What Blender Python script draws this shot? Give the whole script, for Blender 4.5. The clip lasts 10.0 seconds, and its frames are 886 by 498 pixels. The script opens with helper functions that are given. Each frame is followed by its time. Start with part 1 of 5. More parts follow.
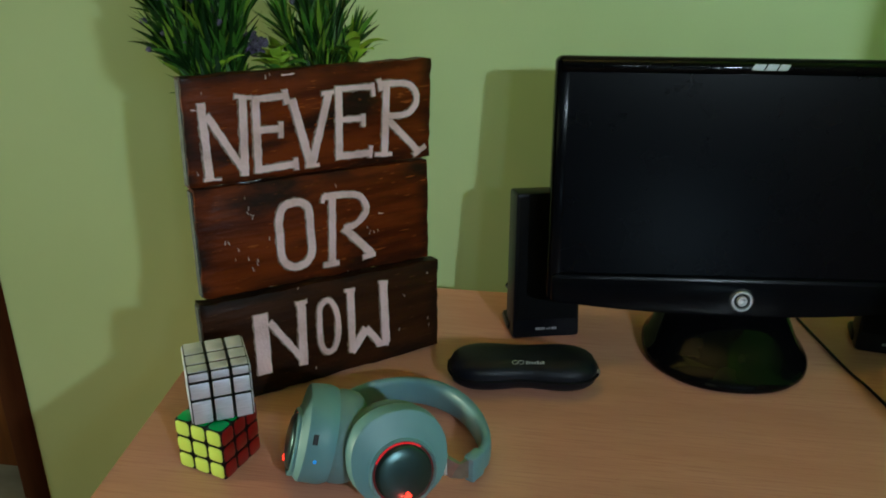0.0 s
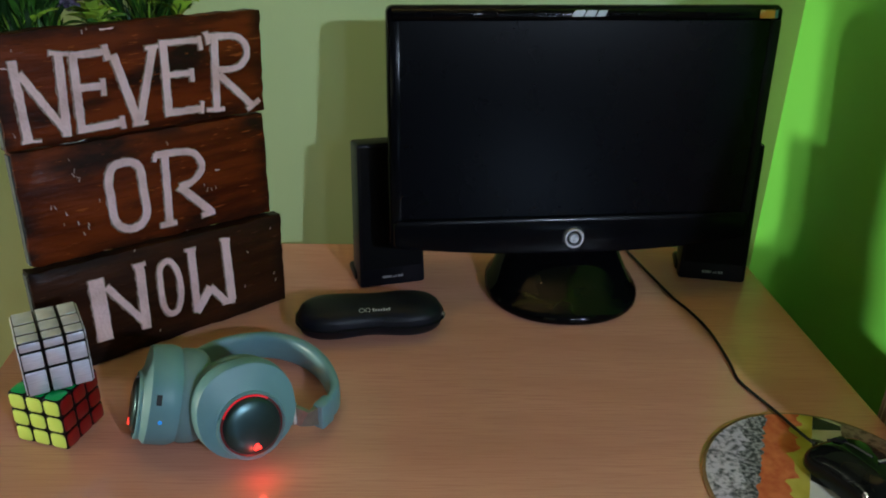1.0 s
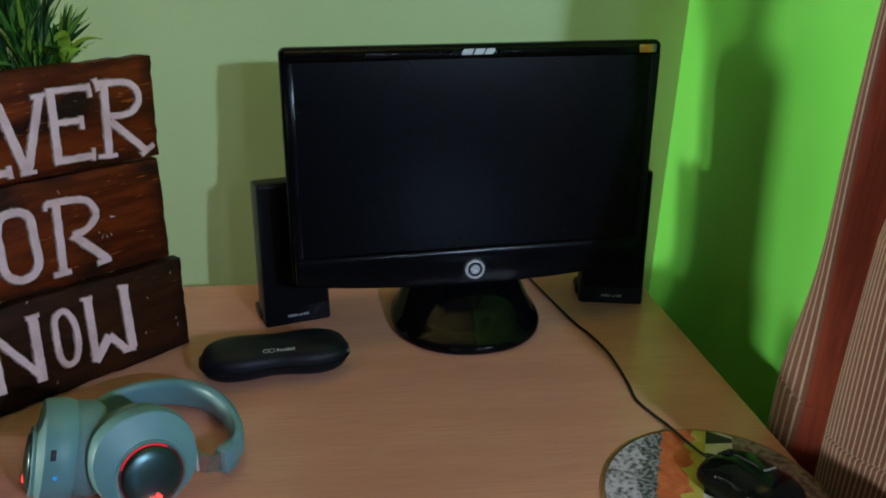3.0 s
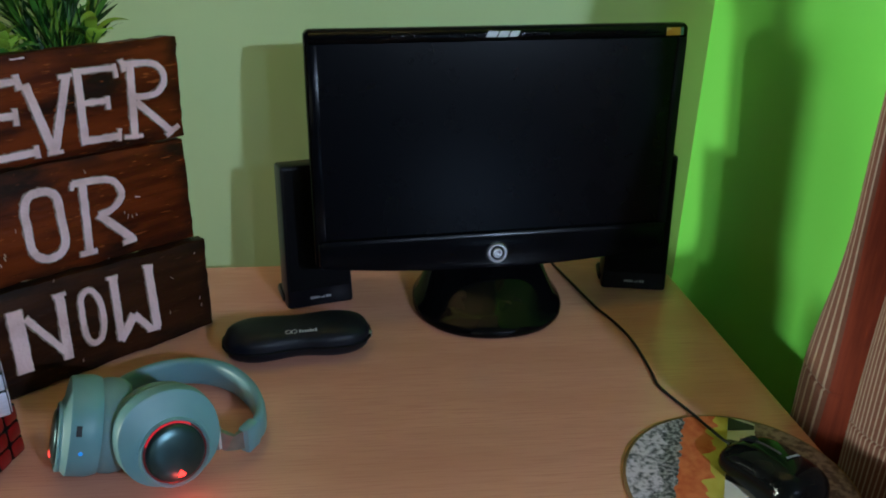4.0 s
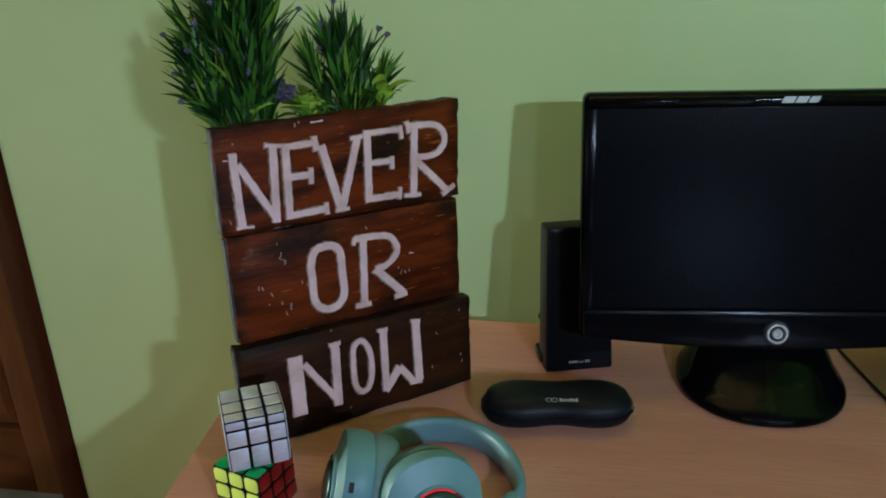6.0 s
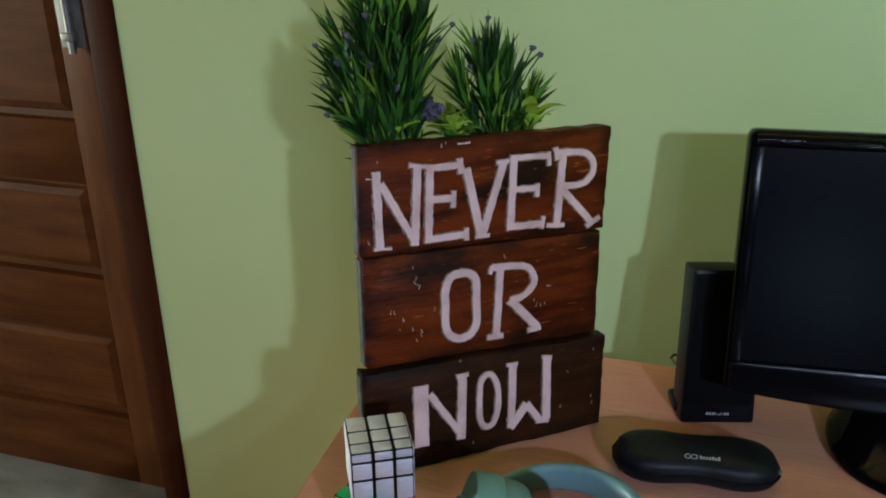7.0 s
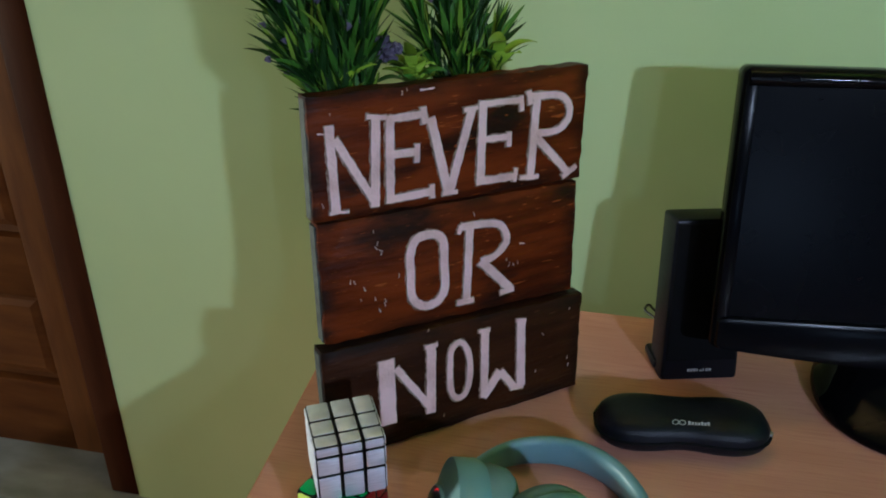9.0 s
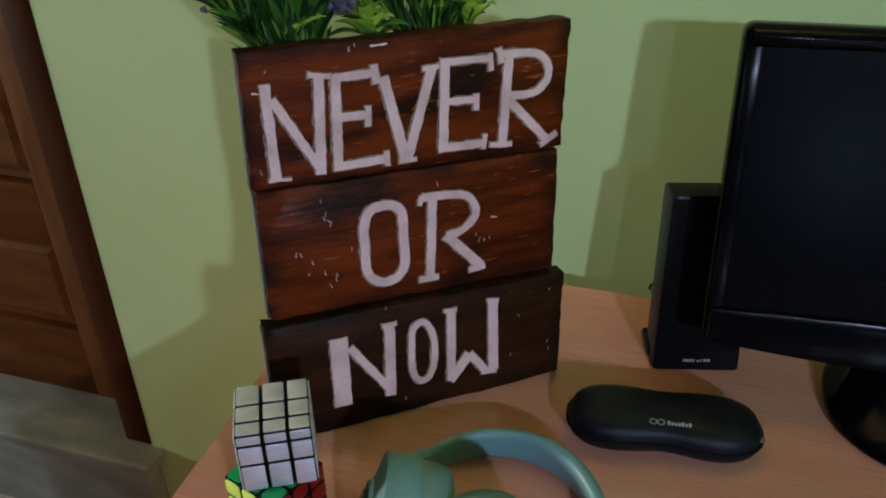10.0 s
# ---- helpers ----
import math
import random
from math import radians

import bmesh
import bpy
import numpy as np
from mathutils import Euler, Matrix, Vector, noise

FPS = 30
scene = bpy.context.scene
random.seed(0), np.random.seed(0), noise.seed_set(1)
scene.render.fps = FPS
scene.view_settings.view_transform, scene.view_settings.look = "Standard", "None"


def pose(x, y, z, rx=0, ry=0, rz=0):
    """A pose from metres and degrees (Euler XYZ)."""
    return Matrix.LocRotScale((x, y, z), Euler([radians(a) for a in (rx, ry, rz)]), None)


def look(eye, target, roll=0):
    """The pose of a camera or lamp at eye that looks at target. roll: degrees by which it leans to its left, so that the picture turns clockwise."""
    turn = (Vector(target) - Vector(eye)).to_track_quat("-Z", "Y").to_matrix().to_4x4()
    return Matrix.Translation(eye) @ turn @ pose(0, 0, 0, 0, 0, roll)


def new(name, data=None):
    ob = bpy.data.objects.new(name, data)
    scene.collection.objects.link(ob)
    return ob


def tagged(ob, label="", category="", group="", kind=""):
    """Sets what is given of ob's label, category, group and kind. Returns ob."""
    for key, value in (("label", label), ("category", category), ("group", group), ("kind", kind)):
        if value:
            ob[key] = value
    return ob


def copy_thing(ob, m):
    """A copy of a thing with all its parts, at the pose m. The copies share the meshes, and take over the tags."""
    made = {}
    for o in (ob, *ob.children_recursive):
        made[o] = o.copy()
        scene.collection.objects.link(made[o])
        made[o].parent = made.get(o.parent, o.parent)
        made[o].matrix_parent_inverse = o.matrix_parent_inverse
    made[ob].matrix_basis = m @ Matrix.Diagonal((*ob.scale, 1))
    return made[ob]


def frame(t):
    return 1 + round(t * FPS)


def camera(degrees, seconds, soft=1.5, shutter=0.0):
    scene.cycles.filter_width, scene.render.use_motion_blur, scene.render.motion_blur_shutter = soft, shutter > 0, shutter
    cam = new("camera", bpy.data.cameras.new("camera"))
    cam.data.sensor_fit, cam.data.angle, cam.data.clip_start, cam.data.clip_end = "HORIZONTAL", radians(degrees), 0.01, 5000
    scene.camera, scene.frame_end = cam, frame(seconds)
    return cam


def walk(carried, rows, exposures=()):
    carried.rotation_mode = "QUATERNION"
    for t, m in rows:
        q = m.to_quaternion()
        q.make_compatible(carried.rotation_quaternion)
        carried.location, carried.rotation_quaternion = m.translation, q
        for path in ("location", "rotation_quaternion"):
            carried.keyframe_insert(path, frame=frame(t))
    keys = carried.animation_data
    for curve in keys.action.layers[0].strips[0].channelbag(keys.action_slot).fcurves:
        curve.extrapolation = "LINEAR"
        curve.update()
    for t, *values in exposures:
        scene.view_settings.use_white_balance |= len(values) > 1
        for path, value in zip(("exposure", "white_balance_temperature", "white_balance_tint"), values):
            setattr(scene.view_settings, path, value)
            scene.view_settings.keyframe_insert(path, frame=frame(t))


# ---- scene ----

# ---------------------------------------------------------------- camera
cam = camera(54.7, 10.0, soft=1.9)
PATH = [
    (0, (-0.534, -1.141, 1.297), (-0.786, 0.662, 0.469), 0.3),
    (0.5, (-0.516, -1.141, 1.292), (-0.572, 0.647, 0.399), 0.9),
    (1, (-0.507, -1.156, 1.296), (-0.442, 0.622, 0.382), 1.5),
    (1.5, (-0.491, -1.167, 1.301), (-0.331, 0.62, 0.416), 1.6),
    (2, (-0.481, -1.177, 1.308), (-0.258, 0.619, 0.456), 1.1),
    (2.5, (-0.48, -1.168, 1.31), (-0.239, 0.631, 0.472), 1.4),
    (4, (-0.481, -1.169, 1.305), (-0.293, 0.618, 0.427), 1.3),
    (4.5, (-0.482, -1.161, 1.308), (-0.382, 0.634, 0.432), 0.9),
    (5, (-0.473, -1.149, 1.3), (-0.424, 0.647, 0.421), 0.6),
    (5.5, (-0.486, -1.132, 1.323), (-0.557, 0.654, 0.426), -0.5),
    (6, (-0.531, -1.129, 1.334), (-0.863, 0.666, 0.518), -2.0),
    (6.2, (-0.542, -1.125, 1.34), (-0.947, 0.664, 0.542), -2.1),
    (7.3, (-0.612, -1.076, 1.334), (-1.157, 0.675, 0.536), -0.2),
    (7.5, (-0.619, -1.069, 1.323), (-1.145, 0.684, 0.517), 0.3),
    (8, (-0.627, -1.043, 1.311), (-1.071, 0.692, 0.421), 1.5),
    (8.5, (-0.646, -1.022, 1.316), (-1.053, 0.699, 0.38), 0.7),
    (9, (-0.649, -1.0, 1.33), (-1.02, 0.717, 0.374), -0.2),
    (9.5, (-0.599, -0.947, 1.331), (-1.002, 0.738, 0.332), -0.3),
    (10, (-0.563, -0.901, 1.315), (-1.099, 0.707, 0.253), -1.4),
]
walk(cam, [(t, look(eye, target, roll)) for t, eye, target, roll in PATH],
     exposures=[(0.0, -0.80, 6250, -14), (0.5, -0.82, 5950, -5), (1.0, -0.80, 5850, 0), (2.5, -0.74, 5650, -1), (4.0, -0.77, 5450, 0), (5.0, -0.76, 5500, 0), (6.0, -0.68, 5600, -1), (7.5, -0.58, 5750, 6), (8.5, -0.60, 5450, 4), (9.0, -0.62, 5450, 3), (10.0, -0.70, 5750, 4)])

# ---------------------------------------------------------------- light
world = bpy.data.worlds.new("sky")
scene.world = world
world.use_nodes = True
sky = world.node_tree.nodes.new("ShaderNodeTexSky")
sky.sky_type, sky.sun_disc, sky.sun_elevation, sky.sun_rotation = "NISHITA", False, radians(35), radians(200)
world.node_tree.links.new(sky.outputs[0], world.node_tree.nodes["Background"].inputs[0])
world.node_tree.nodes["Background"].inputs[1].default_value = 0.08


def lamp(name, kind, energy, color, m, size=0.1, size_y=None):
    data = bpy.data.lights.new(name, kind)
    data.energy, data.color = energy, color
    if kind == "AREA":
        data.shape, data.size, data.size_y = "RECTANGLE", size, size_y or size
    else:
        data.shadow_soft_size = size
    ob = new(name, data)
    ob.matrix_world = m
    return ob


# a shaded lamp and a small bulb behind the camera, placed by their shadows
shaded = lamp("shaded_lamp_light", "SPOT", 147, (0.75, 0.81, 1.0), look((0.50, -2.30, 1.80), (-0.50, -0.36, 0.77)), 0.032)
shaded.data.spot_size, shaded.data.spot_blend = radians(61), 0.85
lamp("second_bulb_light", "POINT", 22, (0.74, 0.81, 1.0), pose(0.12, -2.30, 1.77), 0.035)
# unseen source in the west, added for the sign's shadow on the right wall
west = lamp("unseen_west_light", "AREA", 21.0, (1.0, 0.94, 0.74), look((-5.9, -0.93, 1.12), (0.03, -0.3, 1.0)), 0.30, 0.26)
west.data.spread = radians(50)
# added fill that brightens the right wall near the corner
corner = lamp("corner_fill_light", "AREA", 8.0, (1.0, 0.92, 0.70), look((-5.9, -0.33, 1.42), (0.0, -0.06, 1.0)), 0.42, 0.60)
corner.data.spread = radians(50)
# unseen bluish source in the south, added for the glow on the screen
lamp("screen_glow_light", "AREA", 3.1, (0.55, 0.70, 1.0), look((0.74, -3.62, 0.72), (-0.35, 0, 0.95)), 0.40, 0.40)
# soft warm fill added behind the camera, mostly for the back wall
lamp("front_fill_light", "AREA", 4.2, (1.0, 0.90, 0.62), look((-1.0, -3.3, 1.75), (-0.6, 0.0, 1.2)), 0.7, 0.5)
# warm fill added high up to tint the upper back wall
lamp("upper_wall_fill_light", "AREA", 28.0, (1.0, 0.58, 0.23), look((-0.75, -0.38, 2.55), (-0.75, 0.0, 2.57)), 1.3, 0.06)
# red lamp in the headphones
lamp("led_light", "POINT", 0.030, (1.0, 0.05, 0.03), pose(-0.6430, -0.5590, 0.7690), 0.003)


# ---------------------------------------------------------------- materials
def material(name, base, second=None, rough=0.5, metal=0.0, scale=8.0, stretch=(1, 1, 1), bump=0.0, bump_scale=200.0,
             rough_var=0.0, contrast=(0.35, 0.65), coat=0.0, random=0.0, emit=None, emit_strength=0.0, spec=0.5):
    """Two mixed tones by noise, with fine relief; coordinates in metres."""
    mat = bpy.data.materials.new(name)
    mat.use_nodes = True
    nt = mat.node_tree
    n, lk = nt.nodes, nt.links.new
    bs = n["Principled BSDF"]
    bs.inputs["Metallic"].default_value = metal
    bs.inputs["Roughness"].default_value = rough
    bs.inputs["Coat Weight"].default_value = coat
    bs.inputs["Coat Roughness"].default_value = 0.08
    bs.inputs["Specular IOR Level"].default_value = spec
    co = n.new("ShaderNodeTexCoord")
    mp = n.new("ShaderNodeMapping")
    mp.inputs["Scale"].default_value = stretch
    lk(co.outputs["Object"], mp.inputs[0])
    base = (*base, 1)
    second = (*second, 1) if second else base
    ns = n.new("ShaderNodeTexNoise")
    ns.inputs["Scale"].default_value, ns.inputs["Detail"].default_value = scale, 6
    lk(mp.outputs[0], ns.inputs["Vector"])
    ramp = n.new("ShaderNodeValToRGB")
    ramp.color_ramp.elements[0].position, ramp.color_ramp.elements[1].position = contrast
    ramp.color_ramp.elements[0].color, ramp.color_ramp.elements[1].color = base, second
    lk(ns.outputs[0], ramp.inputs[0])
    out = ramp.outputs[0]
    if random:
        oi = n.new("ShaderNodeObjectInfo")
        hs = n.new("ShaderNodeHueSaturation")
        mr = n.new("ShaderNodeMapRange")
        mr.inputs[3].default_value, mr.inputs[4].default_value = 1 - random, 1 + random
        lk(oi.outputs["Random"], mr.inputs[0])
        lk(mr.outputs[0], hs.inputs["Value"])
        lk(out, hs.inputs["Color"])
        out = hs.outputs[0]
    lk(out, bs.inputs["Base Color"])
    if rough_var:
        mr = n.new("ShaderNodeMapRange")
        mr.inputs[3].default_value, mr.inputs[4].default_value = max(rough - rough_var, 0.02), rough + rough_var
        lk(ns.outputs[0], mr.inputs[0])
        lk(mr.outputs[0], bs.inputs["Roughness"])
    if bump:
        fine = n.new("ShaderNodeTexNoise")
        fine.inputs["Scale"].default_value, fine.inputs["Detail"].default_value = bump_scale, 4
        lk(mp.outputs[0], fine.inputs["Vector"])
        bp = n.new("ShaderNodeBump")
        bp.inputs["Strength"].default_value, bp.inputs["Distance"].default_value = bump, 0.001
        lk(fine.outputs[0], bp.inputs["Height"])
        lk(bp.outputs[0], bs.inputs["Normal"])
    if emit:
        bs.inputs["Emission Color"].default_value = (*emit, 1)
        bs.inputs["Emission Strength"].default_value = emit_strength
    return mat


WALL_PALE = material("pale_green_paint", (0.47, 0.57, 0.275), (0.51, 0.61, 0.305), 0.42, scale=2.5, bump=0.25, bump_scale=60, rough_var=0.05)
WALL_GREEN = material("bright_green_paint", (0.222, 0.69, 0.092), (0.252, 0.73, 0.110), 0.30, scale=2.5, bump=0.12, bump_scale=40, rough_var=0.04)
# near black so the unseen walls keep bounce and reflections low
WALL_PLAIN = material("unseen_wall_near_black", (0.018, 0.015, 0.011), (0.024, 0.020, 0.015), 0.6, scale=2, bump=0.2, bump_scale=60)
CEILING = material("white_ceiling", (0.40, 0.39, 0.35), (0.44, 0.43, 0.39), 0.8, scale=3, bump=0.2, bump_scale=80)
FLOOR = material("speckled_floor_tile", (0.36, 0.33, 0.29), (0.46, 0.43, 0.38), 0.3, scale=30, bump=0.05)
MARBLE = material("grey_marble", (0.180, 0.185, 0.160), (0.31, 0.315, 0.278), 0.35, scale=9, stretch=(1, 2.5, 2.5), bump=0.1, bump_scale=50, contrast=(0.3, 0.7))
DOOR_WOOD = material("varnished_red_wood", (0.076, 0.0212, 0.0041), (0.168, 0.056, 0.0108), 0.5, scale=5, stretch=(1.2, 6, 6), bump=0.2, bump_scale=90, coat=0.0, contrast=(0.25, 0.75), spec=0.15)
DOOR_STILE = material("varnished_upright_wood", (0.076, 0.0212, 0.0041), (0.168, 0.057, 0.0118), 0.5, scale=5, stretch=(7, 7, 1.0), bump=0.2, bump_scale=90, coat=0.0, contrast=(0.25, 0.75), spec=0.15)
FRAME_WOOD = material("dark_red_frame_paint", (0.040, 0.0112, 0.0036), (0.056, 0.0165, 0.0054), 0.55, scale=6, stretch=(8, 8, 1), bump=0.15, bump_scale=80, spec=0.06)


def beech_laminate():
    """Printed beech: broad soft bands, long fine fibres and short dark flecks, under a satin coat."""
    mat = bpy.data.materials.new("beech_laminate")
    mat.use_nodes = True
    n, lk = mat.node_tree.nodes, mat.node_tree.links.new
    bs = n["Principled BSDF"]
    co = n.new("ShaderNodeTexCoord")

    def noise(stretch, scale, lo, hi, detail=5):
        mp = n.new("ShaderNodeMapping"); mp.inputs["Scale"].default_value = stretch
        lk(co.outputs["Object"], mp.inputs[0])
        ns = n.new("ShaderNodeTexNoise"); ns.inputs["Scale"].default_value, ns.inputs["Detail"].default_value = scale, detail
        lk(mp.outputs[0], ns.inputs["Vector"])
        mr = n.new("ShaderNodeMapRange"); mr.interpolation_type = "SMOOTHSTEP"
        mr.inputs[1].default_value, mr.inputs[2].default_value = lo, hi
        lk(ns.outputs[0], mr.inputs[0])
        return mr.outputs[0]

    def mix(fac, a, b):
        m = n.new("ShaderNodeMix"); m.data_type = "RGBA"
        lk(fac, m.inputs[0])
        for sock, v in ((m.inputs[6], a), (m.inputs[7], b)):
            if isinstance(v, tuple):
                sock.default_value = (*v, 1)
            else:
                lk(v, sock)
        return m.outputs[2]

    c = mix(noise((0.8, 5, 5), 5, 0.30, 0.70, 3), (0.560, 0.256, 0.176), (0.622, 0.294, 0.208))
    c = mix(noise((2.2, 70, 70), 8, 0.42, 0.72), c, (0.522, 0.230, 0.158))
    c = mix(noise((14, 260, 260), 6, 0.64, 0.74), c, (0.456, 0.188, 0.122))
    lk(c, bs.inputs["Base Color"])
    mr = n.new("ShaderNodeMapRange")
    mr.inputs[3].default_value, mr.inputs[4].default_value = 0.13, 0.20
    lk(noise((1, 3, 3), 4, 0.2, 0.8), mr.inputs[0])
    lk(mr.outputs[0], bs.inputs["Roughness"])
    bp = n.new("ShaderNodeBump"); bp.inputs["Strength"].default_value, bp.inputs["Distance"].default_value = 0.04, 0.001
    lk(noise((20, 240, 240), 3, 0.2, 0.8), bp.inputs["Height"])
    lk(bp.outputs[0], bs.inputs["Normal"])
    return mat


DESK = beech_laminate()


def stained_board(name, dark, light, smoke, worn, smoke_from):
    """Stained pine: streaks along the board, smoky dark patches, rubbed orange places, lumpy varnish."""
    mat = bpy.data.materials.new(name)
    mat.use_nodes = True
    n, lk = mat.node_tree.nodes, mat.node_tree.links.new
    bs = n["Principled BSDF"]
    bs.inputs["Roughness"].default_value, bs.inputs["Specular IOR Level"].default_value = 0.45, 0.07
    bs.inputs["Coat Weight"].default_value, bs.inputs["Coat Roughness"].default_value = 0.04, 0.12
    co, oi = n.new("ShaderNodeTexCoord"), n.new("ShaderNodeObjectInfo")
    mul = n.new("ShaderNodeMath"); mul.operation = "MULTIPLY"; mul.inputs[1].default_value = 7.0
    lk(oi.outputs["Random"], mul.inputs[0])
    add = n.new("ShaderNodeVectorMath"); add.operation = "ADD"
    lk(co.outputs["Object"], add.inputs[0]); lk(mul.outputs[0], add.inputs[1])

    def noise(stretch, scale, lo, hi, detail=6):
        mp = n.new("ShaderNodeMapping"); mp.inputs["Scale"].default_value = stretch
        lk(add.outputs[0], mp.inputs[0])
        ns = n.new("ShaderNodeTexNoise"); ns.inputs["Scale"].default_value, ns.inputs["Detail"].default_value = scale, detail
        lk(mp.outputs[0], ns.inputs["Vector"])
        mr = n.new("ShaderNodeMapRange"); mr.interpolation_type = "SMOOTHSTEP"
        mr.inputs[1].default_value, mr.inputs[2].default_value = lo, hi
        lk(ns.outputs[0], mr.inputs[0])
        return mr.outputs[0]

    def mix(fac, a, b):
        m = n.new("ShaderNodeMix"); m.data_type = "RGBA"
        lk(fac, m.inputs[0])
        for sock, v in ((m.inputs[6], a), (m.inputs[7], b)):
            if isinstance(v, tuple):
                sock.default_value = (*v, 1)
            else:
                lk(v, sock)
        return m.outputs[2]

    c = mix(noise((1.6, 6, 12), 4.5, 0.32, 0.70), dark, light)
    c = mix(noise((5, 12, 60), 6, 0.58, 0.85), c, tuple(0.6 * v for v in dark))
    c = mix(noise((1, 2, 2.6), 9, smoke_from, smoke_from + 0.17), c, smoke)
    c = mix(noise((7, 10, 42), 7, 0.64, 0.72), c, worn)
    # stain gathers along the boards' edges
    sep = n.new("ShaderNodeSeparateXYZ")
    lk(co.outputs["Generated"], sep.inputs[0])

    def edge(sock, width):
        a = n.new("ShaderNodeMath"); a.operation = "PINGPONG"; a.inputs[1].default_value = 0.5
        lk(sock, a.inputs[0])
        mr = n.new("ShaderNodeMapRange"); mr.interpolation_type = "SMOOTHSTEP"
        mr.inputs[1].default_value, mr.inputs[2].default_value, mr.inputs[3].default_value, mr.inputs[4].default_value = 0.0, width, 1.0, 0.0
        lk(a.outputs[0], mr.inputs[0])
        return mr.outputs[0]

    big = n.new("ShaderNodeMath"); big.operation = "MAXIMUM"
    lk(edge(sep.outputs[2], 0.22), big.inputs[0]); lk(edge(sep.outputs[0], 0.09), big.inputs[1])
    patch = n.new("ShaderNodeMath"); patch.operation = "MULTIPLY"
    lk(big.outputs[0], patch.inputs[0]); lk(noise((1.4, 2, 3), 12, 0.36, 0.60), patch.inputs[1])
    c = mix(patch.outputs[0], c, smoke)
    c = mix(noise((9, 10, 34), 8, 0.68, 0.75), c, worn)
    lk(c, bs.inputs["Base Color"])
    bp = n.new("ShaderNodeBump"); bp.inputs["Strength"].default_value, bp.inputs["Distance"].default_value = 0.45, 0.001
    lk(noise((1.5, 6, 9), 26, 0.2, 0.8, 5), bp.inputs["Height"])
    lk(bp.outputs[0], bs.inputs["Normal"]); lk(bp.outputs[0], bs.inputs["Coat Normal"])
    return mat


SIGN_WOOD = stained_board("stained_pine", (0.050, 0.0082, 0.0022), (0.152, 0.0275, 0.0055), (0.016, 0.0068, 0.0042), (0.27, 0.068, 0.016), 0.525)
SIGN_DARK = stained_board("dark_stained_pine", (0.025, 0.0078, 0.0034), (0.044, 0.0142, 0.0056), (0.011, 0.0056, 0.004), (0.070, 0.028, 0.012), 0.46)
SIGN_EDGE = material("weathered_plank_end", (0.015, 0.017, 0.014), (0.048, 0.054, 0.047), 0.6, scale=30, stretch=(1, 1, 3), bump=0.6, bump_scale=120)
LETTER = material("off_white_brush_paint", (0.58, 0.355, 0.345), (0.79, 0.53, 0.55), 0.5, scale=30, stretch=(1, 1, 1), bump=0.8, bump_scale=260, contrast=(0.30, 0.55))
FLECK = material("fleck_and_glint_paint", (0.26, 0.17, 0.15), (0.46, 0.33, 0.32), 0.5, scale=300, bump=0.5, bump_scale=300)
GLOSS_BLACK = material("glossy_black_plastic", (0.0025, 0.0026, 0.0038), (0.004, 0.0042, 0.0058), 0.18, scale=20, bump=0.02, coat=0.0, spec=0.06)
FOOT_BLACK = material("polished_black_foot", (0.002, 0.002, 0.0024), (0.003, 0.003, 0.0036), 0.09, scale=20, bump=0.02, spec=0.10)
SATIN_BLACK = material("satin_black_plastic", (0.0042, 0.0044, 0.0064), (0.0070, 0.0073, 0.0104), 0.28, scale=20, bump=0.1, bump_scale=900, spec=0.12)
SCREEN = material("matt_dark_screen", (0.0021, 0.0022, 0.0036), (0.0025, 0.0026, 0.0042), 0.23, scale=20, spec=0.10)
GRILLE = material("black_speaker_cloth", (0.0025, 0.0025, 0.003), (0.005, 0.005, 0.006), 0.85, scale=700, bump=0.7, bump_scale=1400, spec=0.1)
SILVER = material("polished_metal", (0.62, 0.62, 0.64), (0.70, 0.70, 0.72), 0.36, metal=1.0, scale=20)
DULL_METAL = material("dull_aluminium", (0.26, 0.26, 0.25), (0.38, 0.38, 0.36), 0.60, metal=1.0, scale=40, bump=0.2)
PRINT_DIM = material("dim_print", (0.26, 0.26, 0.27), (0.34, 0.34, 0.35), 0.5, scale=30)
PRINT = material("pale_print", (0.40, 0.41, 0.43), (0.48, 0.49, 0.51), 0.4, scale=30)
STICKER = material("orange_label", (0.75, 0.33, 0.05), (0.85, 0.62, 0.25), 0.4, scale=90, contrast=(0.45, 0.55))
STICKER_EDGE = material("blue_label", (0.10, 0.22, 0.30), (0.16, 0.30, 0.38), 0.4, scale=90)
CASE = material("black_leatherette", (0.0038, 0.0043, 0.0078), (0.0072, 0.0080, 0.0135), 0.42, scale=60, bump=0.5, bump_scale=420, rough_var=0.05, spec=0.2)
ZIP = material("dark_zip_tape", (0.003, 0.003, 0.0034), (0.006, 0.006, 0.007), 0.7, scale=500, bump=0.6, bump_scale=900, spec=0.1)
TEAL = material("sage_green_plastic", (0.130, 0.262, 0.282), (0.150, 0.292, 0.312), 0.46, scale=30, bump=0.08, bump_scale=700)
TEAL_PAD = material("sage_green_cushion", (0.130, 0.222, 0.234), (0.154, 0.252, 0.264), 0.55, scale=40, bump=0.3, bump_scale=500)
TEAL_BAND = material("sage_green_headband", (0.138, 0.262, 0.298), (0.158, 0.292, 0.328), 0.38, scale=30, bump=0.15, bump_scale=500)
DISC = material("dark_brushed_disc", (0.030, 0.060, 0.060), (0.045, 0.085, 0.085), 0.30, metal=0.7, scale=30, spec=0.6)
LED_RED = material("red_glow", (0.4, 0.01, 0.01), (0.6, 0.02, 0.02), 0.3, scale=300, emit=(1.0, 0.03, 0.02), emit_strength=6.0)
LED_RING = material("red_ring_glow", (0.2, 0.01, 0.01), (0.3, 0.02, 0.02), 0.3, scale=300, emit=(1.0, 0.012, 0.025), emit_strength=0.9)
